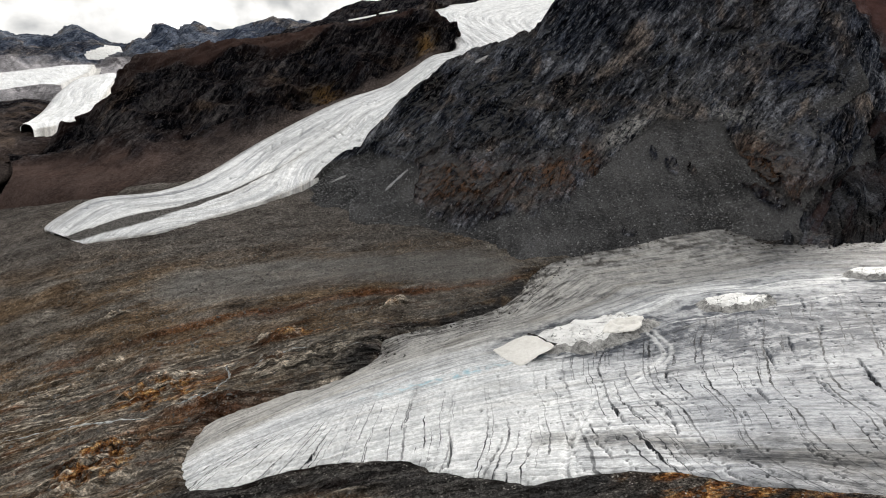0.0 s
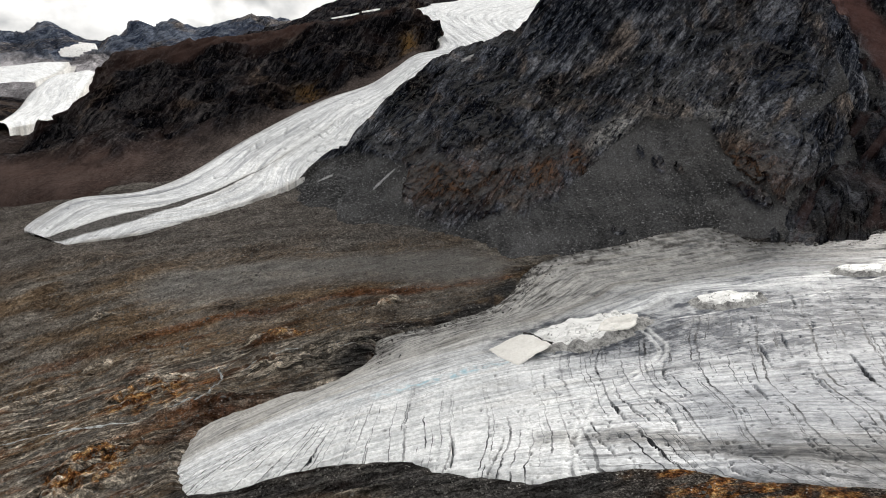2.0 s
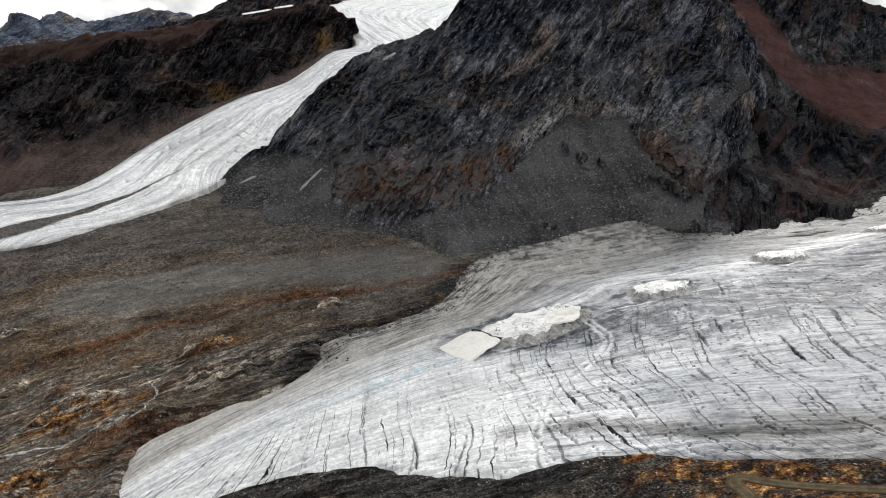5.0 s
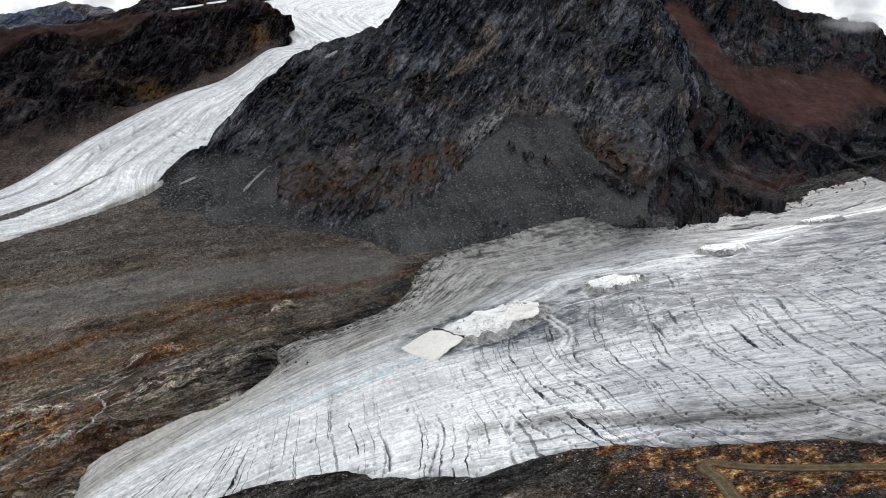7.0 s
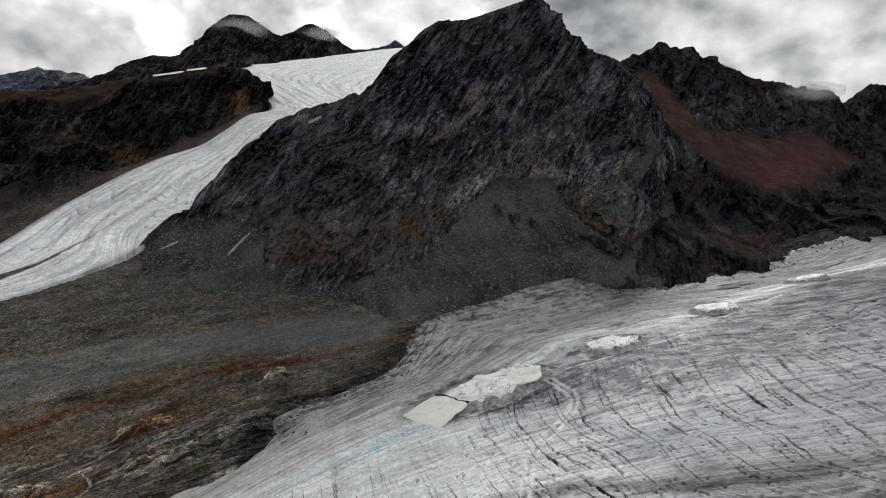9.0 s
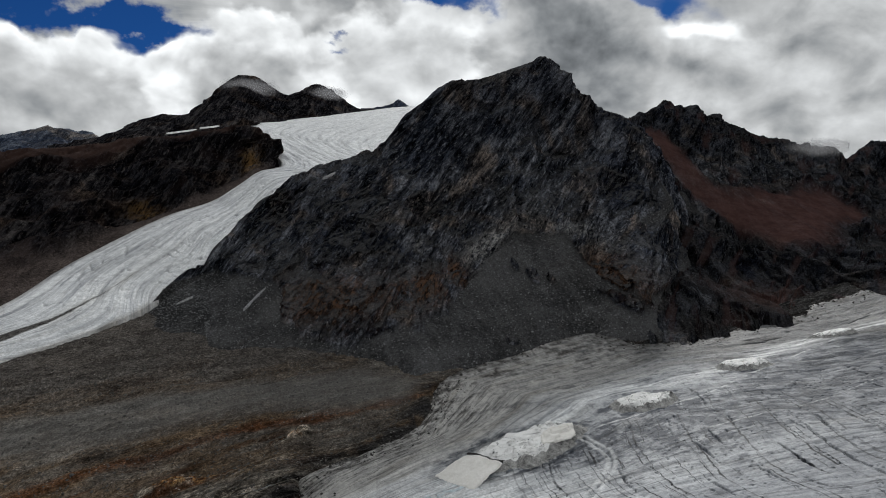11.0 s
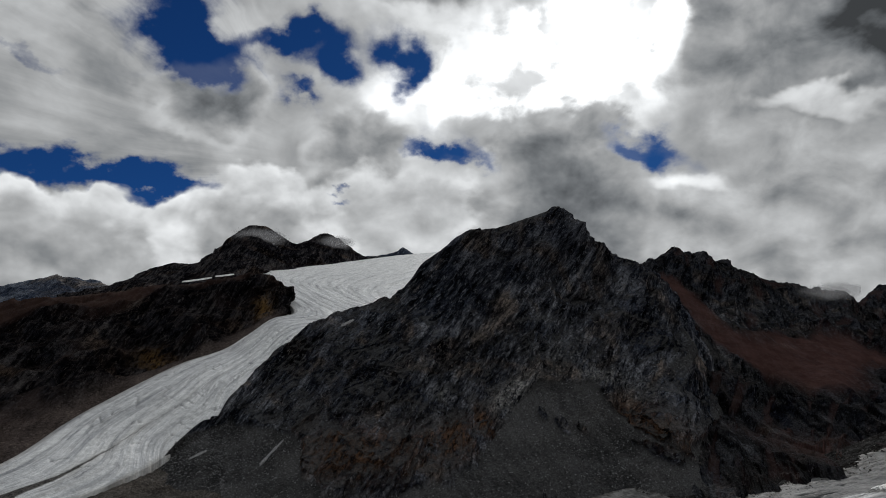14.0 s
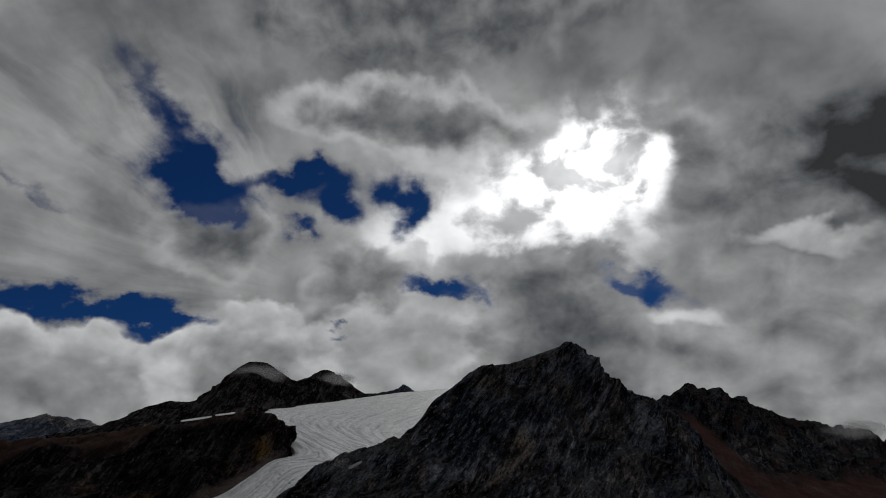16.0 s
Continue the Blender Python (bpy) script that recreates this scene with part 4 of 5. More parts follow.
    k = np.arange(nr * nc).reshape(nr, nc)
    f = np.stack([k[:-1, :-1], k[:-1, 1:], k[1:, 1:], k[1:, :-1]], -1)
    ok = keep[:-1, :-1] & keep[:-1, 1:] & keep[1:, 1:] & keep[1:, :-1]
    used, inv = np.unique(f[ok], return_inverse=True)
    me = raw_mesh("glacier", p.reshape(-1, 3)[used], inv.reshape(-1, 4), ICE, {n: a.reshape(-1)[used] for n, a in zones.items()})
    tagged(new("glacier", me), "broad grey-white glacier with dark crevasses and dirt bands", "glacier", kind="structure")


# ellipses round the mounds where shade is painted on the ice
SHADE_RINGS = [(81, 348, 41, 19), (168, 364, 22, 13), (261, 379, 17, 12), (345, 386, 16, 9)]
LONG_STREAK = [(118, 322), (178, 312), (250, 306), (330, 312), (420, 322)]
MOUND_STREAK = [(96, 344), (140, 350), (196, 353), (245, 362), (300, 372), (380, 380)]
SEAM = [(110, 369), (113, 342), (114, 314), (96, 293), (71, 274), (52, 244), (46, 222)]
DARK_BAND = [(40, 249), (77, 234), (113, 210), (180, 176), (260, 140)]
DIRT_LINE = [(56, 462), (85, 466), (121, 473), (172, 482), (217, 492)]
SLATE_BAND = [(120, 330), (181, 318), (275, 330), (359, 345)]
CREVASSES = [
    (10.0, 0.0, 3, 0.10, 0.8, 0.46, lambda x, y, d: smooth(x, 40, 90) * (1 - smooth(y - 0.12 * x, 240, 300))),
    (14.0, 0.10, 5, 0.15, 0.9, 0.38, lambda x, y, d: smooth(x, 30, 90) * (1 - smooth(y - 0.12 * x, 330, 400))),
    (13.0, 0.15, 8, 0.15, 0.7, 0.6, lambda x, y, d: (1 - smooth(d, 14, 40)) * (1 - smooth(x, 60, 110))),
    (21.0, -0.1, 13, 0.15, 0.8, 0.5, lambda x, y, d: 1 - smooth(x, 90, 160)),
]
build_glacier()


# ---- mountains ----
def back_of(line, dy, dz, fan=0.0):
    return [(x + fan * x, y + dy, z + dz) for x, y, z in line]


def roughen(p, amp, wave, strata, seed, fine=1.0, hold=None, crest=0):
    """Cliff relief on a lofted face: ribs, ledges and loose blocks."""
    down = arc_coords(p)[1]
    u, v = p[..., 0], -1.15 * p[..., 2] - 0.3 * p[..., 1]
    c, s = math.cos(radians(strata)), math.sin(radians(strata))
    a, b = u * c + v * s, -u * s + v * c
    n = normals(p)
    warp = 0.2 * wave * fbm(u / wave, v / wave, 2, seed=seed + 2)
    ribs = fbm((a + warp) / (wave * 2.2), b / (wave * 0.75), 4, 0.5, True, seed) * 0.8
    slabs = fbm((a + warp) / (wave * 1.5), (b + 0.4 * warp) / (wave * 0.20), 5, 0.52, True, seed + 5) * 0.55
    bed = b + 0.35 * warp + 0.05 * wave * fbm(a / (wave * 0.6), b / (wave * 0.3), 3, seed=seed + 7)
    patch = smooth(fbm(u / (wave * 1.2), v / (wave * 1.2), 3, seed=seed + 8), -0.35, 0.35)
    for step, tall in ((0.34, 0.26), (0.13, 0.10)):
        q = bed / (wave * step)
        k = np.floor(q)
        saw = q - k
        saw = np.where(saw < 0.8, saw / 0.8, (1 - saw) / 0.2)
        live = 0.2 + 0.8 * smooth(value2(a / (wave * step * 4.0) + 13.1 * k, k * 4.7), -0.3, 0.3)
        slabs = slabs * (0.75 if step > 0.2 else 0.9) + (saw - 0.5) * tall * 2 * live * patch
    ja, jb = a + 0.10 * wave * fbm(u / (wave * 0.3), v / (wave * 0.3), 2, seed=seed + 20), b + 0.06 * wave * fbm(u / (wave * 0.2), v / (wave * 0.2), 2, seed=seed + 21)
    h1, t1 = facets(ja / (wave * 0.95), jb / (wave * 0.34), seed + 31)
    h2, t2 = facets(ja / (wave * 0.36), jb / (wave * 0.11), seed + 41)
    slabs = 0.70 * slabs + 0.46 * h1 + 0.13 * h2
    tone = 0.60 * t1 + 0.40 * t2
    block = fbm(u / (wave * 0.16), v / (wave * 0.16), 4, 0.6, False, seed + 9) * 0.06 * fine
    spurs = fbm((u - 0.5 * v + warp) / (wave * 2.6), v / (wave * 5.0), 3, 0.5, True, seed + 11) * 1.3 - 0.45
    if crest:
        down = np.maximum(down - down[crest : crest + 1], 0)
        spurs = spurs * smooth(down, 5, 70)
        slabs = slabs * (0.35 + 0.65 * smooth(down, 0, 30))
        ribs = ribs * (0.45 + 0.55 * smooth(down, 0, 45))
    amount = amp * (spurs + ribs - 0.28 + slabs - 0.19 + block)
    return p + n * (amount * (1.0 if hold is None else hold))[..., None], ribs + slabs + 0.6 * spurs, tone


def gullies(p, relief):
    """Where loose grey debris lies: hollows and gentler ledges."""
    n = normals(p)
    return 0.75 * np.clip(smooth(-relief, 0.05, 0.45) * 0.6 + smooth(n[..., 2], 0.62, 0.82), 0, 1)


def mountain(name, p, mat, zones, label, tone):
    zones["tone"] = tone
    ob = new(name, grid_mesh(name, p, mat, zones))
    return tagged(ob, label, "mountain", kind="structure")


SCREE_SPOTS = []
RED_RUN = [(530, 294), (522, 255), (512, 212), (520, 178), (562, 174), (633, 193), (695, 198)]


def build_peak():
    below = [(x, y - 55, z - 45) for x, y, z in PEAK_FOOT]
    behind = [(x + 0.05 * (x - 200), y + 130, z - 130) for x, y, z in PEAK_CREST]
    p = loft([behind, PEAK_CREST, PEAK_UPPER, PEAK_MIDDLE, PEAK_LOWER, PEAK_FOOT, below], 640, [30, 105, 95, 85, 70, 24])
    u, v = arc_coords(p)
    x, z = p[..., 0], p[..., 2]
    nz = fbm(u / 40, v / 40, 4, seed=77.0)
    foot = 1 - smooth(z - valley(x, p[..., 1]), 8, 34)
    wx = x + 9 * nz + 3 * fbm(u / 9, v / 9, 3, seed=78.0)
    cone = smooth(np.minimum(wx - (212 - 1.45 * (165 - z)), 268 + 0.1 * (165 - z) - wx), -2, 4) * (1 - smooth(z + 5 * nz, 158, 168))
    fan = cone + 0.7 * spot(x, z, -70, 95, 45, 16, 20) + 1.0 * spot(x, z, 372, 186, 48, 7, 20) + 0.7 * spot(x, z, 410, 212, 10, 22)
    islands = spot(x, z, 210, 122, 5, 7) + 0.8 * spot(x, z, 226, 119, 4, 5) + 0.7 * spot(x, z, 198, 132, 3, 6) + spot(x, z, 150, 76, 16, 5) + spot(x, z, 262, 100, 12, 14)
    scree = smooth(fan + 0.9 * foot + 0.25 * nz - 1.3 * spot(x, z, 20, 95, 40, 20, 12) - 1.6 * islands, 0.45, 0.6)
    p, relief, tone = roughen(p, 11.0, 62.0, -52.0, 7.0, hold=(1 - 0.9 * scree) * (0.2 + 0.8 * smooth(x, -150, -30)), crest=30)
    p[..., 2] -= 16 * tongue_bed(p[..., 0], p[..., 1])
    cleft = np.clip(1.2 - np.abs(x - 223 - 0.28 * (z - 168) - 4 * fbm(z / 18, z / 18 + 3, 2, seed=3.0)) / 3.2, 0, 1) * smooth(z, 166, 174) * (1 - smooth(z, 216, 228))
    p = p + np.array([0, 1, 0]) * (9 * cleft)[..., None]
    ledge = spot(z + 0.06 * x, x, 245, 232, 3.0, 60) * smooth(nz, -0.4, 0.1)
    zones = {"scree": np.clip(np.maximum(np.maximum(scree * 0.95, gullies(p, relief) * (1 - smooth(x, 400, 430))), 0.8 * ledge) - cleft, 0, 1)}
    rust = 1.1 * spot(x, z, 12, 100, 42, 17, 12) + 1.0 * spot(x, z, 98, 110, 36, 13, 20) + 0.9 * spot(x, z, 139, 128, 9, 14) + 0.8 * spot(x, z, 280, 126, 12, 22, -35) + 0.5 * spot(x, z, 305, 104, 22, 10)
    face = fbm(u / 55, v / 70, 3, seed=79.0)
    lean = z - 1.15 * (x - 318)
    # darker rock areas, with shaded facets and the cleft's shade painted in
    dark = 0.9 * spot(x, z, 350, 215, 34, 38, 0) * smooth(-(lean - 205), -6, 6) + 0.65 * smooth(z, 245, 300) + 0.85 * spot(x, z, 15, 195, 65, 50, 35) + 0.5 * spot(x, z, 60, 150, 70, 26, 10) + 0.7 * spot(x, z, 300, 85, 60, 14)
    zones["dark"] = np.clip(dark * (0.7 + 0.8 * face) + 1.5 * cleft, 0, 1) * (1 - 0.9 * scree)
    SCREE_SPOTS.append(p[np.where((scree > 0.6) & (z > valley(x, p[..., 1]) - 2))])
    zones["rust"] = np.clip(rust, 0, 1) * (1 - 0.9 * scree)
    zones["pale"] = np.clip(1.2 * spot(x, z, 180, 150, 32, 9, 27) + 1.0 * spot(x, z, 273, 164, 18, 8) + 0.6 * spot(x, z, 112, 152, 8, 7) + 0.4 * spot(x, z, 300, 150, 18, 10, 20) + 0.3 * spot(x, z, 245, 195, 30, 22), 0, 1)
    zones["red"] = np.clip(1.2 * spot(x, z, 470, 290, 22, 22), 0, 1) * 0.9
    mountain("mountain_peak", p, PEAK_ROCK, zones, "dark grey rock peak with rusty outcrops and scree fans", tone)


def build_red():
    below = [(x, y - 45, z - 45) for x, y, z in RED_FOOT]
    behind = [(x + 10, y + 160, z - 140) for x, y, z in RED_CREST]
    p = loft([behind, RED_CREST, RED_UPPER, RED_MIDDLE, RED_LOWER, RED_FOOT, below], 560, [16, 70, 60, 60, 80, 16])
    u, v = arc_coords(p)
    x, y, z = p[..., 0], p[..., 1], p[..., 2]
    nz = fbm(u / 45, v / 45, 4, seed=87.0)
    run = edge_distance(x, z, spline(RED_RUN, 60), False) + 12 * nz
    red = np.clip(1 - smooth(run, 12, 36) * (1 - 0.5 * smooth(fbm(u / 25, v / 60, 4, seed=88.0), 0.1, 0.4)) + 0.75 * smooth(spot(x, z, 580, 205, 60, 26) + 0.3 * nz, 0.3, 0.7), 0, 1)
    brown = spot(x, z, 392, 108, 34, 14) * 0.9
    p, relief, tone = roughen(p, 12.0, 60.0, -55.0, 17.0, hold=1 - 0.88 * red, crest=16)
    grey = smooth(1.1 * spot(x, z, 462, 214, 11, 40, 12) + 0.9 * spot(x, z, 440, 195, 26, 8, 20) + 0.3 * nz, 0.4, 0.65)
    zones = {"red": np.clip(red * (1 - grey) + brown * smooth(nz, -0.3, 0.1), 0, 1) * 0.88, "rust": 0.3 * brown, "pale": 1.0 * spot(x, z, 590, 203, 17, 3.5)}
    zones["scree"] = np.maximum(grey, gullies(p, relief) * (1 - red) * 0.5)
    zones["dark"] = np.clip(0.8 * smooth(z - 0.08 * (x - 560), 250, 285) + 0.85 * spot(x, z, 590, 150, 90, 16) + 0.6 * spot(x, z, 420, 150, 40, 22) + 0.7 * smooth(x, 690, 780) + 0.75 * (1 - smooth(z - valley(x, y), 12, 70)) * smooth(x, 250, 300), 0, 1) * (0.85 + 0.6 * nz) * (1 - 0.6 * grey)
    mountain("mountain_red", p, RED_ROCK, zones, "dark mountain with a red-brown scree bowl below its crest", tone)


def build_bluff():
    below = [(x, y - 60, z - 45) for x, y, z in BLUFF_FOOT]
    behind = [(x - 20, y + 260, z - 10) for x, y, z in BLUFF_CREST]
    back = [(x - 40, y + 480, z - 120) for x, y, z in BLUFF_CREST]
    p = loft([back, behind, BLUFF_CREST, BLUFF_UPPER, BLUFF_LOWER, BLUFF_FOOT, below], 520, [12, 24, 70, 70, 60, 16])
    u, v = arc_coords(p)
    x, y, z = p[..., 0], p[..., 1], p[..., 2]
    nz = fbm(u / 70, v / 70, 4, seed=97.0)
    row = np.arange(p.shape[0])[:, None] + 0 * x
    scree = smooth(row + 26 * nz, 190, 214)
    p, relief, tone = roughen(p, 22.0, 90.0, -30.0, 27.0, hold=1 - 0.88 * scree, crest=36)
    left = 1 - smooth(x, -420, -250)
    top = (1 - smooth(row + 16 * nz - 34 * smooth(-x, 150, 300), 40, 58)) * (1 - 0.6 * smooth(-x, 470, 540))
    zones = {"scree": np.maximum(scree * (1 - 0.6 * left), 0.4 * gullies(p, relief)), "red": np.clip(scree * left * 0.9 + 0.8 * top + 0.2 * smooth(nz, 0.1, 0.4), 0, 1), "rust": np.clip(1.0 * spot(x, z, -32, 293, 16, 26) + 0.8 * spot(x, z, -200, 203, 26, 16), 0, 1), "pale": 0.5 * spot(x, z, -30, 296, 10, 20)}
    mountain("bluff", p, BLUFF_ROCK, zones, "long black-brown rock bluff above the valley glacier", tone)


def build_back():
    behind = [(x, y + 250, z - 160) for x, y, z in BACK_CREST]
    below = [(x, y - 150, z - 70) for x, y, z in BACK_FOOT]
    p = loft([behind, BACK_CREST, BACK_FOOT, below], 360, [12, 90, 12])
    p, relief, tone = roughen(p, 16.0, 130.0, 30.0, 37.0, crest=12)
    mountain("summit_ridge", p, BLUFF_ROCK, flat_zones(p, "scree", "red", "rust", "pale"), "black summit ridge behind the upper snowfield", tone)
    small = [(520, 3050, 720), (620, 3050, 738), (668, 3050, 756), (695, 3050, 772), (725, 3050, 757), (780, 3050, 738), (900, 3050, 725)]
    p = loft([[(x, y + 150, z - 120) for x, y, z in small], small, [(x, y - 200, z - 110) for x, y, z in small]], 90, [8, 40])
    p, relief, tone = roughen(p, 9.0, 90.0, 30.0, 57.0)
    mountain("distant_summit", p, HAZED_ROCK, flat_zones(p, "scree", "red", "rust", "pale"), "small rock summit at the snowfield's rim, paled by painted haze", tone)


def build_far():
    behind = [(x * 1.05, y + 400, z - 250) for x, y, z in FAR_CREST]
    below = [(x, y - 200, z - 150) for x, y, z in FAR_FOOT]
    p = loft([behind, FAR_CREST, FAR_FOOT, below], 420, [12, 110, 12])
    u, v = arc_coords(p)
    nz = fbm(u / 200, v / 200, 4, seed=107.0)
    z = p[..., 2]
    p, relief, tone = roughen(p, 34.0, 260.0, 40.0, 47.0, crest=12)
    zones = flat_zones(p, "red", "rust", "pale")
    zones["scree"] = smooth(1 - smooth(z, 330, 470) + 0.4 * nz, 0.4, 0.7)
    mountain("distant_range", p, HAZED_ROCK, zones, "jagged mountain range on the skyline, blue-grey haze painted into its colour", tone)


def build_hill():
    behind = [(x - 30, y + 350, z - 40) for x, y, z in HILL_CREST]
    below = [(x, y - 60, z - 45) for x, y, z in HILL_FOOT]
    p = loft([behind, HILL_CREST, HILL_FOOT, below], 300, [14, 110, 10])
    u, v = arc_coords(p)
    nz = fbm(u / 80, v / 80, 4, seed=117.0)
    p, relief, tone = roughen(p, 6.0, 70.0, 20.0, 67.0, crest=14)
    zones = flat_zones(p, "red", "pale")
    low = 1 - smooth(p[..., 2] + 20 * nz, 95, 140)
    zones["scree"] = np.maximum(smooth(nz, -0.2, 0.3) * 0.8, low)
    zones["red"] = 0.8 * low
    zones["rust"] = 0.5 * smooth(nz, 0.1, 0.4)
    mountain("rock_hill", p, BLUFF_ROCK, zones, "low brown rock hill between small glaciers", tone)


for build in (build_peak, build_red, build_bluff, build_back, build_far, build_hill):
    build()


# ---- valley glaciers ----
def ribbon_ice(name, left, right, n, label, dome=3.5, lift=1.5, grit=0.3, median=0.0):
    a, b = spline(left, n), spline(right, n)
    s = np.linspace(-0.04, 1.04, 110)[:, None, None]
    p = a[None] * (1 - s) + b[None] * s
    t = np.clip(s[..., 0], 0, 1) + np.zeros((1, n))
    wide = np.linalg.norm(b - a, axis=1)[None, :]
    u = np.cumsum(np.linalg.norm(np.diff((a + b) / 2, axis=0, prepend=((a + b) / 2)[:1]), axis=1))[None, :] + 0 * t
    v = wide * t
    shape = np.minimum(1.0, 4.0 * t * (1 - t) * 1.6)
    z = lift - 14 * ((s[..., 0] < 0) | (s[..., 0] > 1)) + dome * shape
    z = z + shape * (fbm(u / 90, v / 30, 4, seed=9.0) * 2.5 + fbm(u / 16, v / 12, 3, 0.6, seed=19.0) * 0.8)
    steep = np.abs(np.gradient((a[:, 2] + b[:, 2]) / 2) / (np.gradient(u[0]) + 1e-6))[None, :]
    bow = 1.6 * (t - 0.45) ** 2 * 4
    wq = u / 15 + bow + 1.3 * fbm(u / 45, v / 30, 4, seed=29.0)
    k = np.floor(wq + 0.5)
    gate = value2(v / 26 + 17.3 * k, k * 3.1) + 0.8 * fbm(u / 80, v / 40, 3, seed=39.0) + 2.2 * (steep - 0.34)
    crack = np.clip(1.15 - np.abs(wq - k) * 15 / 1.2, 0, 1) * smooth(gate, 0.25, 0.7)
    slip = (1 - smooth(np.abs(fbm(u / 170, v / 20, 4, 0.6, seed=59.0)), 0.012, 0.05)) * smooth(fbm(u / 90, v / 25, 3, seed=60.0), -0.05, 0.3) * 0.45
    crack = np.maximum(crack, slip * median)
    end = smooth(u, 0.90 * u.max(), u.max()) * median
    z = z * (1 - 0.75 * end)
    z = z - 3 * crack * shape
    p = p.copy()
    p[..., 2] += z
    zones = {"along": u, "across": v, "crack": crack * 0.45, "clean": np.clip(0.15 + 1.2 * fbm(u / 160, v / 12, 4, 0.6, seed=69.0) + 0.5 * smooth(steep, 0.3, 0.5) + 0.55 * median * (1 - smooth(u, 500, 1150)), 0, 0.9), "blue": 0 * t, "slate": np.clip(0.6 * smooth(fbm(u / 220, v / 13, 4, 0.6, seed=70.0), 0.05, 0.4), 0, 1) * median, "grey": (0.12 + 0.35 * spot(u, t, 1500, 0.5, 120, 0.5) + 0.5 * smooth(fbm(u / 130, v / 16, 4, 0.6, seed=74.0), -0.05, 0.35)) * median + 0.30 * smooth(u, 900, 1300) * (1 - smooth(t, 0.25, 0.6)) * median, "cross": u, "length": v, "cracked": 0 * t}
    edge = np.maximum(1 - smooth(t, 0, 0.09), smooth(t, 0.93, 1.0))
    band = spot(t, u * 0, 0.60, 0, 0.05, 1) * smooth(u, 0.75 * u.max(), 0.9 * u.max()) * median * 0.4
    late = smooth(u, 0.86 * u.max(), u.max())
    split = 0.60 + 0.02 * np.sin(u / 90) + 0.02 * fbm(u / 30, v / 30, 3, seed=73.0)
    zones["debris"] = median * np.clip(smooth(t - split, -0.006, 0.004) * (1 - smooth(t - split, 0.004 + 0.20 * late**2, 0.012 + 0.25 * late**2)) * smooth(u, 0.82 * u.max(), 0.90 * u.max()), 0, 1)
    zones["grit"] = np.clip(grit * smooth(fbm(u / 70, v / 10, 4, seed=49.0), 0, 0.5) + 0.8 * edge + 1.2 * band, 0, 1)
    ob = new(name, grid_mesh(name, p, SNOWY_ICE, zones))
    tagged(ob, label, "glacier", kind="structure")


ribbon_ice("valley_glacier", TONGUE_LEFT, TONGUE_RIGHT, 900, "long white glacier tongue winding down between two rock faces", median=1.0)
ribbon_ice("side_glacier", ICE_A_LEFT, ICE_A_RIGHT, 160, "smooth distant snow-covered glacier", dome=10, lift=10)
ribbon_ice("side_glacier", ICE_B_LEFT, ICE_B_RIGHT, 160, "white glacier tongue beside the black bluff", dome=8, lift=8)


# ---- things ----
def part(name, bm, mat, parent=None, label=""):
    me = bpy.data.meshes.new(name)
    bm.to_mesh(me)
    bm.free()
    me.materials.append(mat)
    me.shade_smooth()
    ob = new(name, me)
    if parent is not None:
        ob.parent = parent
    return tagged(ob, label)


def simple_material(name, lo, hi, scale, rough=0.85, bump=0.6, dist=0.3, stretch=(1, 1, 1)):
    m, g = material(name)
    co = g.mapped(g.node("ShaderNodeTexCoord").outputs["Object"], stretch)
    a, b = g.noise(co, scale, 8, 0.7, 0.3), g.noise(co, scale * 7, 5, 0.75)
    f = g.math("ADD", g.math("MULTIPLY", a, 0.6), g.math("MULTIPLY", b, 0.4))
    finish(g, g.colours(f, [(0.38, lo), (0.62, hi)]), rough, f, bump, dist, 0.0)
    return m


def snow_material():
    m, g = material("old_cracked_snow")
    co = g.node("ShaderNodeTexCoord").outputs["Object"]
    a, b = g.noise(co, 0.13, 8, 0.7, 0.3), g.noise(co, 1.0, 5, 0.75)
    lay = g.noise(g.mapped(co, (0.05, 0.4, 0.4), (0, 0, 12)), 1.0, 6, 0.66, 0.3)
    c = g.colours(g.math("ADD", g.math("MULTIPLY", a, 0.4), g.math("ADD", g.math("MULTIPLY", b, 0.2), g.math("MULTIPLY", lay, 0.4))), [(0.39, (0.34, 0.335, 0.33)), (0.44, (0.76, 0.755, 0.74)), (0.52, (0.94, 0.935, 0.92))])
    rift = g.ramp(g.math("ABSOLUTE", g.math("SUBTRACT", g.noise(g.mapped(co, move=(4, 7, 1)), 0.07, 5, 0.6, 0.6), 0.5)), 0.007, 0.002)
    c = g.mix(g.math("MULTIPLY", rift, g.ramp(a, 0.46, 0.54)), c, (0.05, 0.05, 0.052))
    finish(g, c, 0.7, g.math("SUBTRACT", a, g.math("MULTIPLY", rift, 1.5)), 0.8, 0.6, 0.2)
    return m


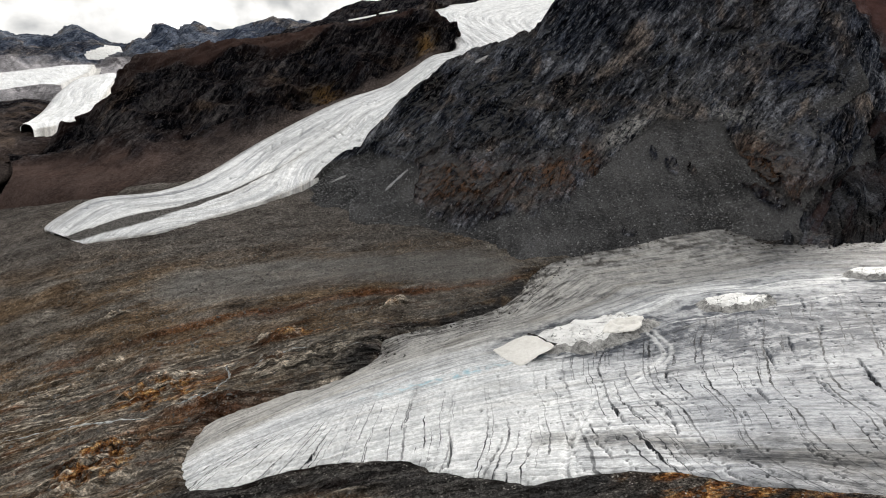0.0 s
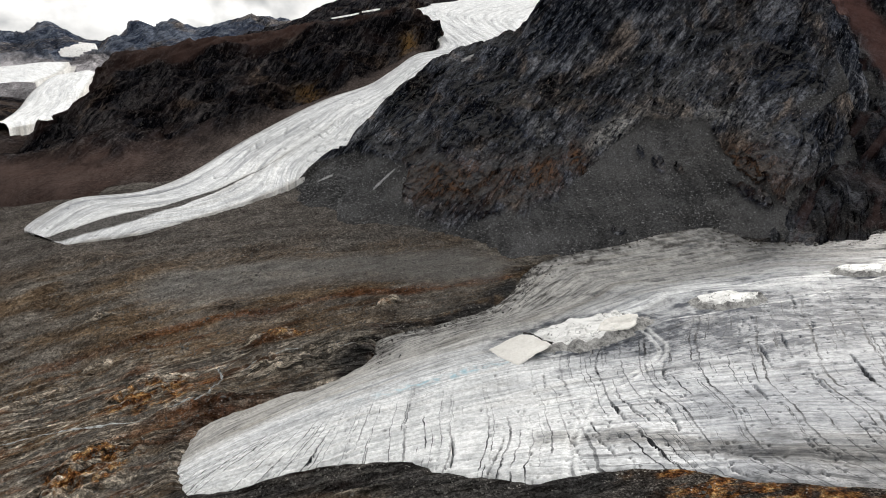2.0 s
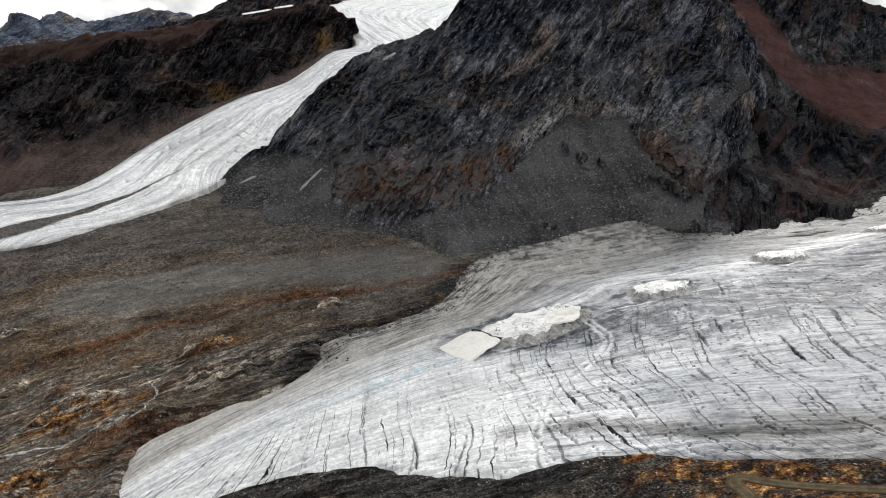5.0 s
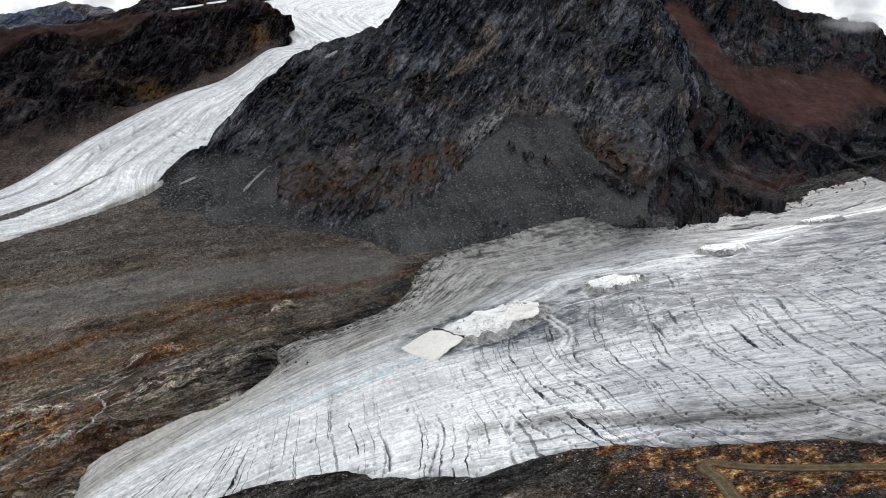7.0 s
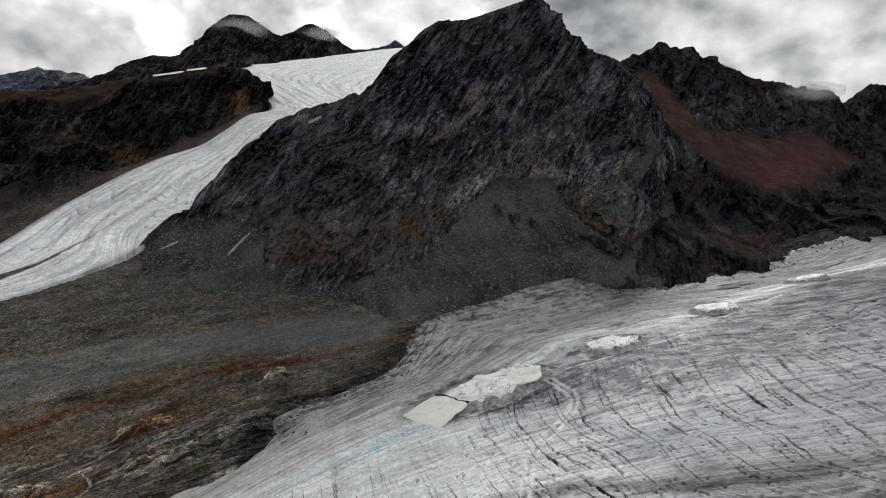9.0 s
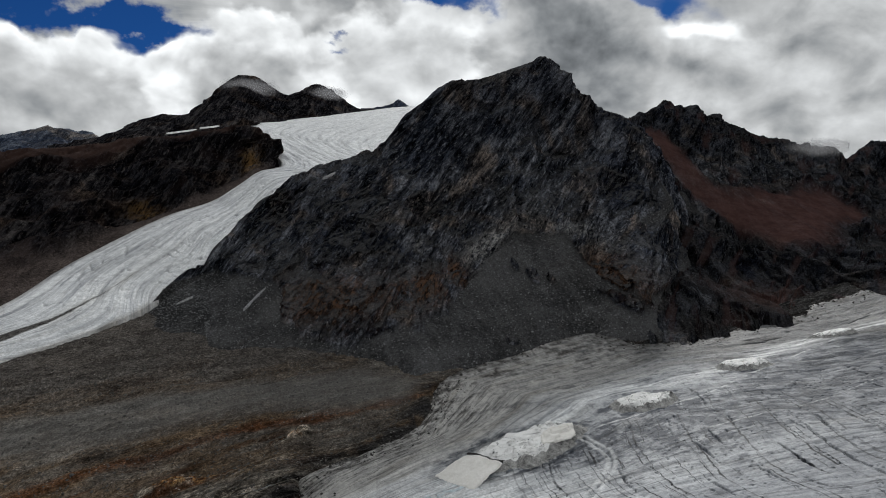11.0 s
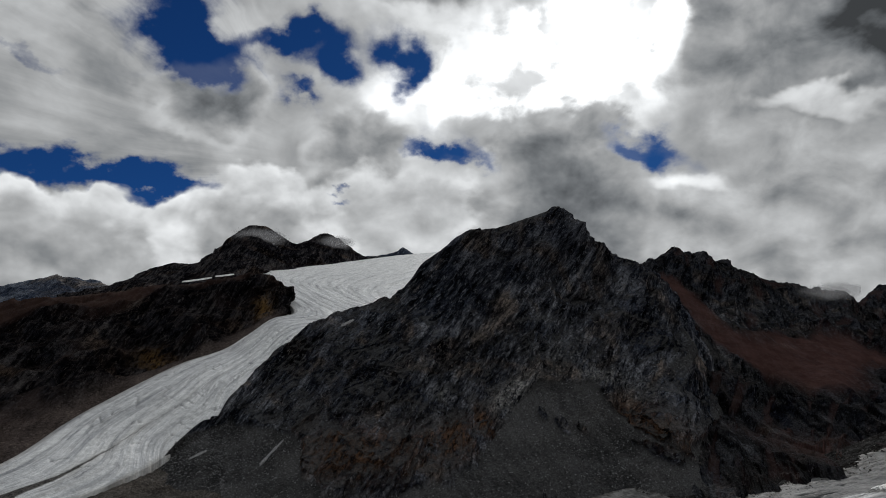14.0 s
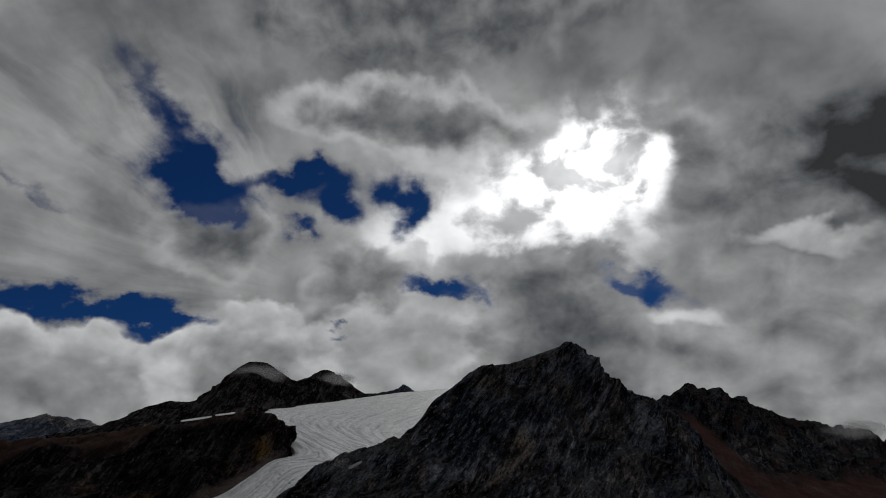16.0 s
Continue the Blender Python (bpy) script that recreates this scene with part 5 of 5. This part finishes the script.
FLEECE = simple_material("weathered_white_fleece", (0.74, 0.715, 0.67), (0.93, 0.91, 0.87), 0.12, 0.9, 0.4, 0.4)
OLD_SNOW = snow_material()
DIRTY_SNOW = simple_material("dirty_snow", (0.14, 0.14, 0.145), (0.48, 0.48, 0.485), 0.4, 0.8)
GREY_ICE = simple_material("grey_ice_wall", (0.06, 0.06, 0.06), (0.62, 0.61, 0.59), 0.20, 0.6, 1.0, 0.8)
BOULDER = simple_material("grey_boulder", (0.035, 0.033, 0.031), (0.16, 0.155, 0.147), 0.5, 0.9, 0.9, 0.3)
def track_material():
    m, g = material("packed_gravel")
    co = g.node("ShaderNodeTexCoord").outputs["Object"]
    side = g.node("ShaderNodeAttribute", {"attribute_name": "side"}).outputs["Fac"]
    n = g.math("ADD", g.math("MULTIPLY", g.noise(co, 0.3, 7, 0.7), 0.6), g.math("MULTIPLY", g.noise(co, 2.0, 4, 0.7), 0.4))
    c = g.colours(n, [(0.40, (0.040, 0.031, 0.020)), (0.60, (0.095, 0.075, 0.048))])
    rut = g.math("ABSOLUTE", g.math("SUBTRACT", g.math("ABSOLUTE", side), 0.42))
    c = g.mix(g.ramp(rut, 0.16, 0.05), c, g.mix(1.0, c, (1.35, 1.33, 1.28), "MULTIPLY"))
    c = g.mix(g.ramp(g.math("ADD", g.math("ABSOLUTE", side), g.math("MULTIPLY", g.math("SUBTRACT", n, 0.5), 0.8)), 0.70, 0.95), c, (0.045, 0.036, 0.027))
    finish(g, c, 0.95, n, 0.5, 0.2, 0.0)
    return m


TRACK = track_material()
PALE_STONE = simple_material("pale_scree_block", (0.09, 0.09, 0.093), (0.26, 0.26, 0.265), 0.4, 0.9)
# dark till for the margin debris, also the painted shade beside the sheet
TILL_AND_GAP_SHADE = simple_material("wet_dark_till_and_gap_shade", (0.012, 0.012, 0.012), (0.075, 0.072, 0.068), 0.3, 0.8, 1.0, 0.5)


def stream_material():
    m, g = material("silty_meltwater")
    co = g.node("ShaderNodeTexCoord").outputs["Object"]
    n = g.noise(co, 0.5, 6, 0.7)
    finish(g, g.colours(n, [(0.40, (0.10, 0.105, 0.10)), (0.60, (0.42, 0.43, 0.42))]), 0.25, n, 0.5, 0.2, 0.5)
    return m


WATER = stream_material()


def surface_patch(name, line, width, mat, label, category, height, lift=0.12, taper=True, n=120, cols=9, wob=0.25, kind="structure", crown=0.0):
    """A strip of material lying on the ground along a line."""
    c = spline(line, n)[:, :2]
    t = np.gradient(c, axis=0)
    t /= np.linalg.norm(t, axis=1, keepdims=True) + 1e-9
    side = np.stack([-t[:, 1], t[:, 0]], 1)
    s = np.linspace(-1, 1, cols)
    q = np.linspace(0, 1, n)
    w = width * (1 + wob * 2 * value2(q * n / 7.0, q * 0 + width)) * (np.minimum(1, np.minimum(q, 1 - q) * 9) ** 0.6 if taper else 1)
    w = np.maximum(w, 0.05)
    xy = c[:, None] + side[:, None] * (s[None, :, None] * w[:, None, None] / 2)
    z = height(xy[..., 0], xy[..., 1]) + lift + crown * (1 - s[None, :] ** 2)
    z[:, 0] -= lift + 0.5
    z[:, -1] -= lift + 0.5
    ob = new(name, grid_mesh(name, np.dstack([xy, z]), mat, {"side": s[None, :] + 0 * z}))
    return tagged(ob, label, category, kind=kind)


surface_patch("road", ROAD, 6.0, TRACK, "pale brown gravel track with a sharp bend", "road", ground_height, 0.25, False, 200, 11, 0.06)
surface_patch("meltwater_stream", STREAM, 1.5, WATER, "thin pale meltwater stream over bedrock", "stream", ground_height, 0.15, wob=0.5, n=160)
surface_patch("meltwater_stream", STREAM_SIDE, 1.6, WATER, "small braided meltwater stream", "stream", ground_height, 0.15, wob=0.5)
surface_patch("meltwater_stream", STREAM_UPPER, 1.1, WATER, "thin pale meltwater stream over bedrock", "stream", ground_height, 0.15, wob=0.5)


# ---- snow mounds on the glacier ----
def mound_rise(x, y, rx, ry, turn, high, seed):
    """Height of a flat-topped pile above the ice, at places relative to its middle, and how far out they are (1: the rim)."""
    c, s = math.cos(radians(turn)), math.sin(radians(turn))
    lx, ly = (x * c + y * s) / rx, (-x * s + y * c) / ry
    th, r = np.arctan2(ly, lx), np.hypot(lx, ly)
    uneven = 1 + 0.34 * fbm(np.cos(th) * 1.3 + seed, np.sin(th) * 1.3, 3, seed=seed) + 0.10 * fbm(np.cos(th) * 6 + seed, np.sin(th) * 6, 2, seed=seed + 2)
    out = r / uneven
    rim = 1 - smooth(out + 0.20 * fbm(x / 11, y / 8, 4, 0.5, seed=seed + 4), 0.60, 1.0)
    top = high * (0.85 + 0.15 * lx) + 0.32 * high * fbm(x / 16, y / 7, 4, 0.5, seed=seed + 6) + 0.05 * high * fbm(x / 2.5, y / 2.5, 2, seed=seed + 7)
    slit = 1 - smooth(np.abs(fbm(x / 16, y / 10, 3, 0.5, seed=seed + 9)), 0.01, 0.04)
    return (top - 0.25 * high * slit) * rim, out


def draped_sheet(parent, name, corners, rise, label, mat, seed):
    """A cloth with uneven rounded corners, lying on rise(x, y, u), in the parent's frame."""
    ox, oy, oz = parent.location
    corners = [np.array(q, float) for q in corners]
    uu, vv = np.meshgrid(np.linspace(0, 1, 60), np.linspace(0, 1, 50))
    p = corners[0] * (1 - uu[..., None]) + corners[1] * uu[..., None]
    q = corners[3] * (1 - uu[..., None]) + corners[2] * uu[..., None]
    q = p * (1 - vv[..., None]) + q * vv[..., None]
    du, dv = 2 * uu - 1, 2 * vv - 1
    middle = sum(corners) / 4
    q = middle + (q - middle) * (1 - 0.07 * (du * dv) ** 2)[..., None]
    q[..., 0] += 3.0 * fbm(uu * 2.5, vv * 2.5, 4, seed=seed)
    q[..., 1] += 3.0 * fbm(uu * 2.5 + 9, vv * 2.5, 4, seed=seed + 1)
    edge = np.minimum(np.minimum(uu, 1 - uu), np.minimum(vv, 1 - vv))
    z = ice_height(q[..., 0].ravel(), q[..., 1].ravel()).reshape(uu.shape) + rise(q[..., 0], q[..., 1], uu) + 0.35 + 0.3 * fbm(q[..., 0] / 4, q[..., 1] / 4, 3, seed=seed + 2) - 0.8 * (1 - smooth(edge, 0, 0.03))
    ob = new(name, grid_mesh(name, np.dstack([q[..., 0] - ox, q[..., 1] - oy, z - oz]), mat))
    ob.parent = parent
    return tagged(ob, label)


def snow_mound(cx, cy, rx, ry, turn, high, seed, label):
    """A flat-topped pile of old snow with melted grey sides, standing on the ice."""
    base = new("snow_mound")
    ground = float(ice_height(np.array([cx]), np.array([cy]))[0])
    base.location = (cx, cy, ground)
    tagged(base, label, "snow mound", "snow mounds on the glacier")
    th = np.linspace(0, 2 * math.pi, 241)[None, :]
    r = np.concatenate([np.linspace(0, 0.70, 40), np.linspace(0.72, 1.5, 40)])[:, None]
    c, s = math.cos(radians(turn)), math.sin(radians(turn))
    r = r * (1 + 0.34 * fbm(np.cos(th) * 1.3 + seed, np.sin(th) * 1.3, 3, seed=seed) + 0.14 * fbm(np.cos(th) * 5 + seed, np.sin(th) * 5, 3, 0.5, seed=seed + 2) * smooth(r, 0.2, 0.7) * (1 - smooth(r, 0.8, 1.2)))
    lx, ly = r * rx * np.cos(th), r * ry * np.sin(th)
    x, y = lx * c - ly * s, lx * s + ly * c
    rise, out = mound_rise(x, y, rx, ry, turn, high, seed)
    low = ice_height((x + cx).ravel(), (y + cy).ravel()).reshape(x.shape) - ground
    p = np.dstack([x, y, low + rise - 1.2 * smooth(out, 0.97, 1.05)])
    for name, q, mat, lab in (("snow_cap", p[:42], OLD_SNOW, ""), ("ice_wall", p[41:], GREY_ICE, "dirty grey melted ice wall")):
        ob = new(name, grid_mesh(name, q, mat))
        ob.parent = base
        tagged(ob, lab)
    return base


def covered_mound():
    """The largest mound, with a fleece leaning on its end and another on its top."""
    cx, cy, shape = 81, 348, (41, 19, 8, 6.0, 3.0)
    base = snow_mound(cx, cy, *shape, "large flat-topped old snow mound partly under white fleece")
    draped_sheet(base, "cover_sheet", [(26, 346), (47, 350), (60, 329), (40, 319)], lambda x, y, u: 6.0 * u, "off-white fleece cover sheet", FLEECE, 81.0)
    draped_sheet(base, "cover_sheet", [(86, 337), (92, 352), (113, 351), (108, 336)], lambda x, y, u: np.maximum(mound_rise(x - cx, y - cy, *shape)[0], 4.6) + 0.3, "beige fleece cover sheet", FLEECE, 85.0)
    # a dark strip standing in for the shade where the sheet parts from the snow
    along, side = np.linspace(0, 1, 40)[:, None], np.linspace(-0.3, 1.0, 6)[None]
    wide = 0.9 + 0.9 * along + 0.5 * value2(along * 9, along * 0 + 2.0)
    x = 47.5 + 12.5 * along + 0.9 * side * wide
    y = 350.0 - 21.0 * along + 0.5 * side * wide + 1.2 * np.sin(along * 7)
    z = ice_height(x.ravel(), y.ravel()).reshape(x.shape) + 6.3 + 0.3 * np.sin(along * 5) - 1.5 * np.abs(side - 0.35)
    z0 = base.location.z
    ob = new("gap_shade", grid_mesh("gap_shade", np.dstack([x - cx, y - cy, z - z0]), TILL_AND_GAP_SHADE))
    ob.parent = base
    tagged(ob, "dark strip for the shade in the gap beside the sheet")


covered_mound()
snow_mound(168, 364, 22, 12, -20, 4.6, 7.0, "small flat white snow mound with dark ice walls")
snow_mound(259, 379, 18, 11, -30, 4.0, 11.0, "small round snow mound ringed by melted ice")
snow_mound(347, 386, 16, 8, -30, 3.0, 15.0, "low remnant of old snow on the ice")


# ---- snow left on the slopes ----
def on_slope(name, line, width, label, raise_by=1.2, n=60, across=(1.0, -0.35, 0.0), mat=None):
    c = spline(line, n)
    s = np.linspace(-1, 1, 9)
    q = np.linspace(0, 1, n)
    w = width * np.minimum(1, np.minimum(q, 1 - q) * 6) ** 0.6 * (1 + 0.5 * value2(q * 9, q * 0 + width))
    p = c[:, None] + np.array(across)[None, None] * (s[None, :, None] * w[:, None, None] / 2)
    p[..., 2] += raise_by + 0.5 * (1 - s[None, :] ** 2) - 1.4 * (np.abs(s[None, :]) > 0.99)
    return tagged(new(name, grid_mesh(name, p, mat or OLD_SNOW)), label, "snow patch", kind="structure")


on_slope("snow_patch", [(-61, 691, 90), (-52, 702, 98), (-38, 713, 110)], 2.4, "thin strip of old snow on grey scree", 1.2, mat=DIRTY_SNOW)
on_slope("snow_patch", [(-125, 731, 94), (-117, 732, 98), (-109, 735, 101)], 1.6, "small strip of old snow on grey scree", 1.2, mat=DIRTY_SNOW, across=(0.2, -1.0, -0.6))
on_slope("snow_patch", [(41, 861, 233), (49, 861, 237), (57, 856, 241)], 2.5, "small snow patch on the rock shoulder", 1.6, mat=DIRTY_SNOW, across=(0.2, -1.0, -0.8))
on_slope("snow_patch", [(-176, 1277, 337), (-152, 1290, 343), (-126, 1296, 349)], 7, "strip of snow along the bluff's top", 4.0, across=(0.0, -1.0, -0.4))
on_slope("snow_patch", [(-121, 1300, 352), (-104, 1296, 354), (-87, 1303, 358)], 7, "strip of snow along the bluff's top", 4.0, across=(0.0, -1.0, -0.4))
on_slope("snow_patch", [(-1440, 2745, 372), (-1391, 2775, 402), (-1345, 2830, 428)], 95, "snowfield in a hollow of the distant range", 16.0, across=(0.9, -0.5, -0.3))


# ---- mist clinging to the summits ----
def mist_material():
    m, g = material("thin_mist")
    co = g.node("ShaderNodeTexCoord").outputs["Object"]
    fade = g.node("ShaderNodeAttribute", {"attribute_name": "fade"}).outputs["Fac"]
    n = g.noise(g.mapped(co, (0.7, 1, 1)), 0.018, 4, 0.5, 0.4)
    a = g.ramp(g.math("ADD", g.math("MULTIPLY", fade, 0.75), g.math("MULTIPLY", n, 0.8)), 0.45, 1.0)
    a = g.math("MULTIPLY", g.math("MULTIPLY", a, g.ramp(fade, 0.0, 0.9)), 0.36, clamp=True)
    soft = g.node("ShaderNodeAddShader", i0=g.node("ShaderNodeBsdfDiffuse", Color=(0.22, 0.22, 0.23)).outputs[0], i1=g.node("ShaderNodeBsdfTranslucent", Color=(0.16, 0.16, 0.165)).outputs[0]).outputs[0]
    mixed = g.node("ShaderNodeMixShader", i0=a, i1=g.node("ShaderNodeBsdfTransparent").outputs[0], i2=soft)
    g.tree.links.new(mixed.outputs[0], g.node("ShaderNodeOutputMaterial").inputs[0])
    return m


MIST = mist_material()


def mist(x, y, z, wide, high, seed):
    """A few bulging veils of vapour, one behind the other."""
    base = new("mist")
    base.location = (x, y, z)
    for k in range(3):
        u, v = np.meshgrid(np.linspace(-1, 1, 40), np.linspace(-1, 1, 24))
        r = u * u + v * v
        p = np.stack([u * wide + 6 * k, -30 * (1 - r) + 26 * k + 10 * fbm(u * 2, v * 2, 3, seed=seed + k), v * high + 0.12 * high * fbm(u * 2, v * 0 + k, 2, seed=seed)], -1)
        ob = new("veil", grid_mesh("veil", p, MIST, {"fade": np.clip(1 - r, 0, 1) ** 1.1 * 0.9 * (1 - smooth(v, 0.2, 0.95))}))
        ob.parent = base
        ob.visible_shadow = False
    return tagged(base, "thin grey mist clinging to a rocky summit", "mist", kind="stuff")


mist(-5, 2260, 636, 115, 46, 3.0)
mist(270, 2350, 650, 85, 34, 5.0)
mist(775, 785, 290, 66, 20, 7.0)


# ---- boulders and stones ----
def stone_shape(seed, subdiv=2):
    bm = bmesh.new()
    bmesh.ops.create_icosphere(bm, subdivisions=subdiv, radius=1)
    r = random.Random(seed)
    cuts = [(Vector((r.gauss(0, 1), r.gauss(0, 1), r.gauss(0, 1))).normalized(), r.uniform(0.55, 0.85)) for _ in range(9)]
    for v in bm.verts:
        for n, d in cuts:
            over = v.co.dot(n) - d
            if over > 0:
                v.co -= n * over
        v.co += Vector((noise.noise(v.co * 2 + Vector((seed, 0, 0))), noise.noise(v.co * 2 + Vector((0, seed, 5))), noise.noise(v.co * 2 + Vector((3, 0, seed))))) * 0.08
        v.co.z = v.co.z * 0.75
    return bm


def build_boulders():
    kinds = []
    for k in range(7):
        ob = part("boulder", stone_shape(k + 1, 3), BOULDER)
        for f in ob.data.polygons:
            f.use_smooth = False
        kinds.append(tagged(ob, "angular grey gneiss boulder lying on moraine", "boulder", "boulders on the moraine"))
    r = random.Random(5)
    spots = []
    while len(spots) < 130:
        x, y = r.uniform(-260, 60), r.uniform(300, 600)
        if r.random() < 0.08:
            x, y = r.uniform(30, 130), r.uniform(140, 215)
        if float(edge_distance(np.array([x]), np.array([y]), ICE_LINE)[0]) < -4 and float(edge_distance(np.array([x]), np.array([y]), ROAD_LINE, False)[0]) > 5:
            spots.append((x, y))
    for k, (x, y) in enumerate(spots):
        size = (0.5 + 1.1 * r.random() ** 3) * (0.45 if y < 220 else 1.0)
        m = pose(x, y, float(ground_height(np.array([x]), np.array([y]))[0]) + 0.25 * size, r.uniform(-15, 15), r.uniform(-15, 15), r.uniform(0, 360))
        ob = kinds[k] if k < 7 else copy_thing(kinds[k % 7], m)
        ob.matrix_basis = m
        ob.scale = (size * r.uniform(0.8, 1.4), size, size * r.uniform(0.7, 1.1))


def stones(name, x, y, z, size, mat, label, seed):
    """Very many small stones in one mesh."""
    r = np.random.RandomState(seed)
    base = np.array([(1, 0, 0), (-1, 0, 0), (0, 1, 0), (0, -1, 0), (0, 0, 0.8), (0, 0, -0.8)], float)
    tri = np.array([(0, 2, 4), (2, 1, 4), (1, 3, 4), (3, 0, 4), (2, 0, 5), (1, 2, 5), (3, 1, 5), (0, 3, 5)])
    n = len(x)
    a = r.uniform(0, 2 * math.pi, n)
    v = base[None] * size[:, None, None] * r.uniform(0.6, 1.3, (n, 6, 1)) + r.normal(0, 0.12, (n, 6, 3)) * size[:, None, None]
    c, s = np.cos(a)[:, None], np.sin(a)[:, None]
    v = np.stack([v[..., 0] * c - v[..., 1] * s, v[..., 0] * s + v[..., 1] * c, v[..., 2]], -1)
    v += np.stack([x, y, z], -1)[:, None]
    f = tri[None] + (np.arange(n) * 6)[:, None, None]
    me = raw_mesh(name, v.reshape(-1, 3), f.reshape(-1, 3), mat)
    me.shade_flat()
    return tagged(new(name, me), label, "stones", kind="stuff")


def build_stones():
    r = np.random.RandomState(3)
    n = 60000
    x, y = r.uniform(-330, 120, n), r.uniform(150, 640, n)
    d = edge_distance(x, y, ICE_LINE)
    thick = fbm(x / 45, y / 30, 3, seed=91.0)
    ok = (d < -2) & (thick + r.uniform(-0.5, 0.5, n) > 0.0) & (edge_distance(x, y, ROAD_LINE, False) > 3.5)
    ok &= (y > 240) | (x < 20) | (r.random_sample(n) < 0.35)
    x, y = x[ok], y[ok]
    size = 0.22 + 0.95 * r.random_sample(len(x)) ** 5
    spots = np.concatenate(SCREE_SPOTS)
    pick = spots[r.randint(0, len(spots), 7000)] + r.normal(0, 0.5, (7000, 3)) * np.array([1, 1, 0.1])
    stones("scree_stones", pick[:, 0], pick[:, 1], pick[:, 2] + 0.1, 0.3 + 0.9 * r.random_sample(7000) ** 4, PALE_STONE, "loose pale blocks on the scree slopes", 2)
    m = 26000
    ex, ey = r.uniform(-40, 500, m), r.uniform(330, 530, m)
    ed = ice_inside(ex, ey)
    ok = (ed > 0.3) & (ed < 3 + 22 * r.random_sample(m) ** 3) & (fbm(ex / 20, ey / 20, 3, seed=93.0) + r.uniform(-0.3, 0.3, m) > -0.1)
    ex, ey = ex[ok], ey[ok]
    stones("margin_debris", ex, ey, ice_height(ex, ey) + 0.1, 0.35 + 0.9 * r.random_sample(len(ex)) ** 3, TILL_AND_GAP_SHADE, "dark rock debris strewn along the ice margin", 4)
    stones("moraine_stones", x, y, ground_height(x, y) + 0.1 * size, size, BOULDER, "scattered grey stones on the moraine", 1)


build_boulders()
build_stones()
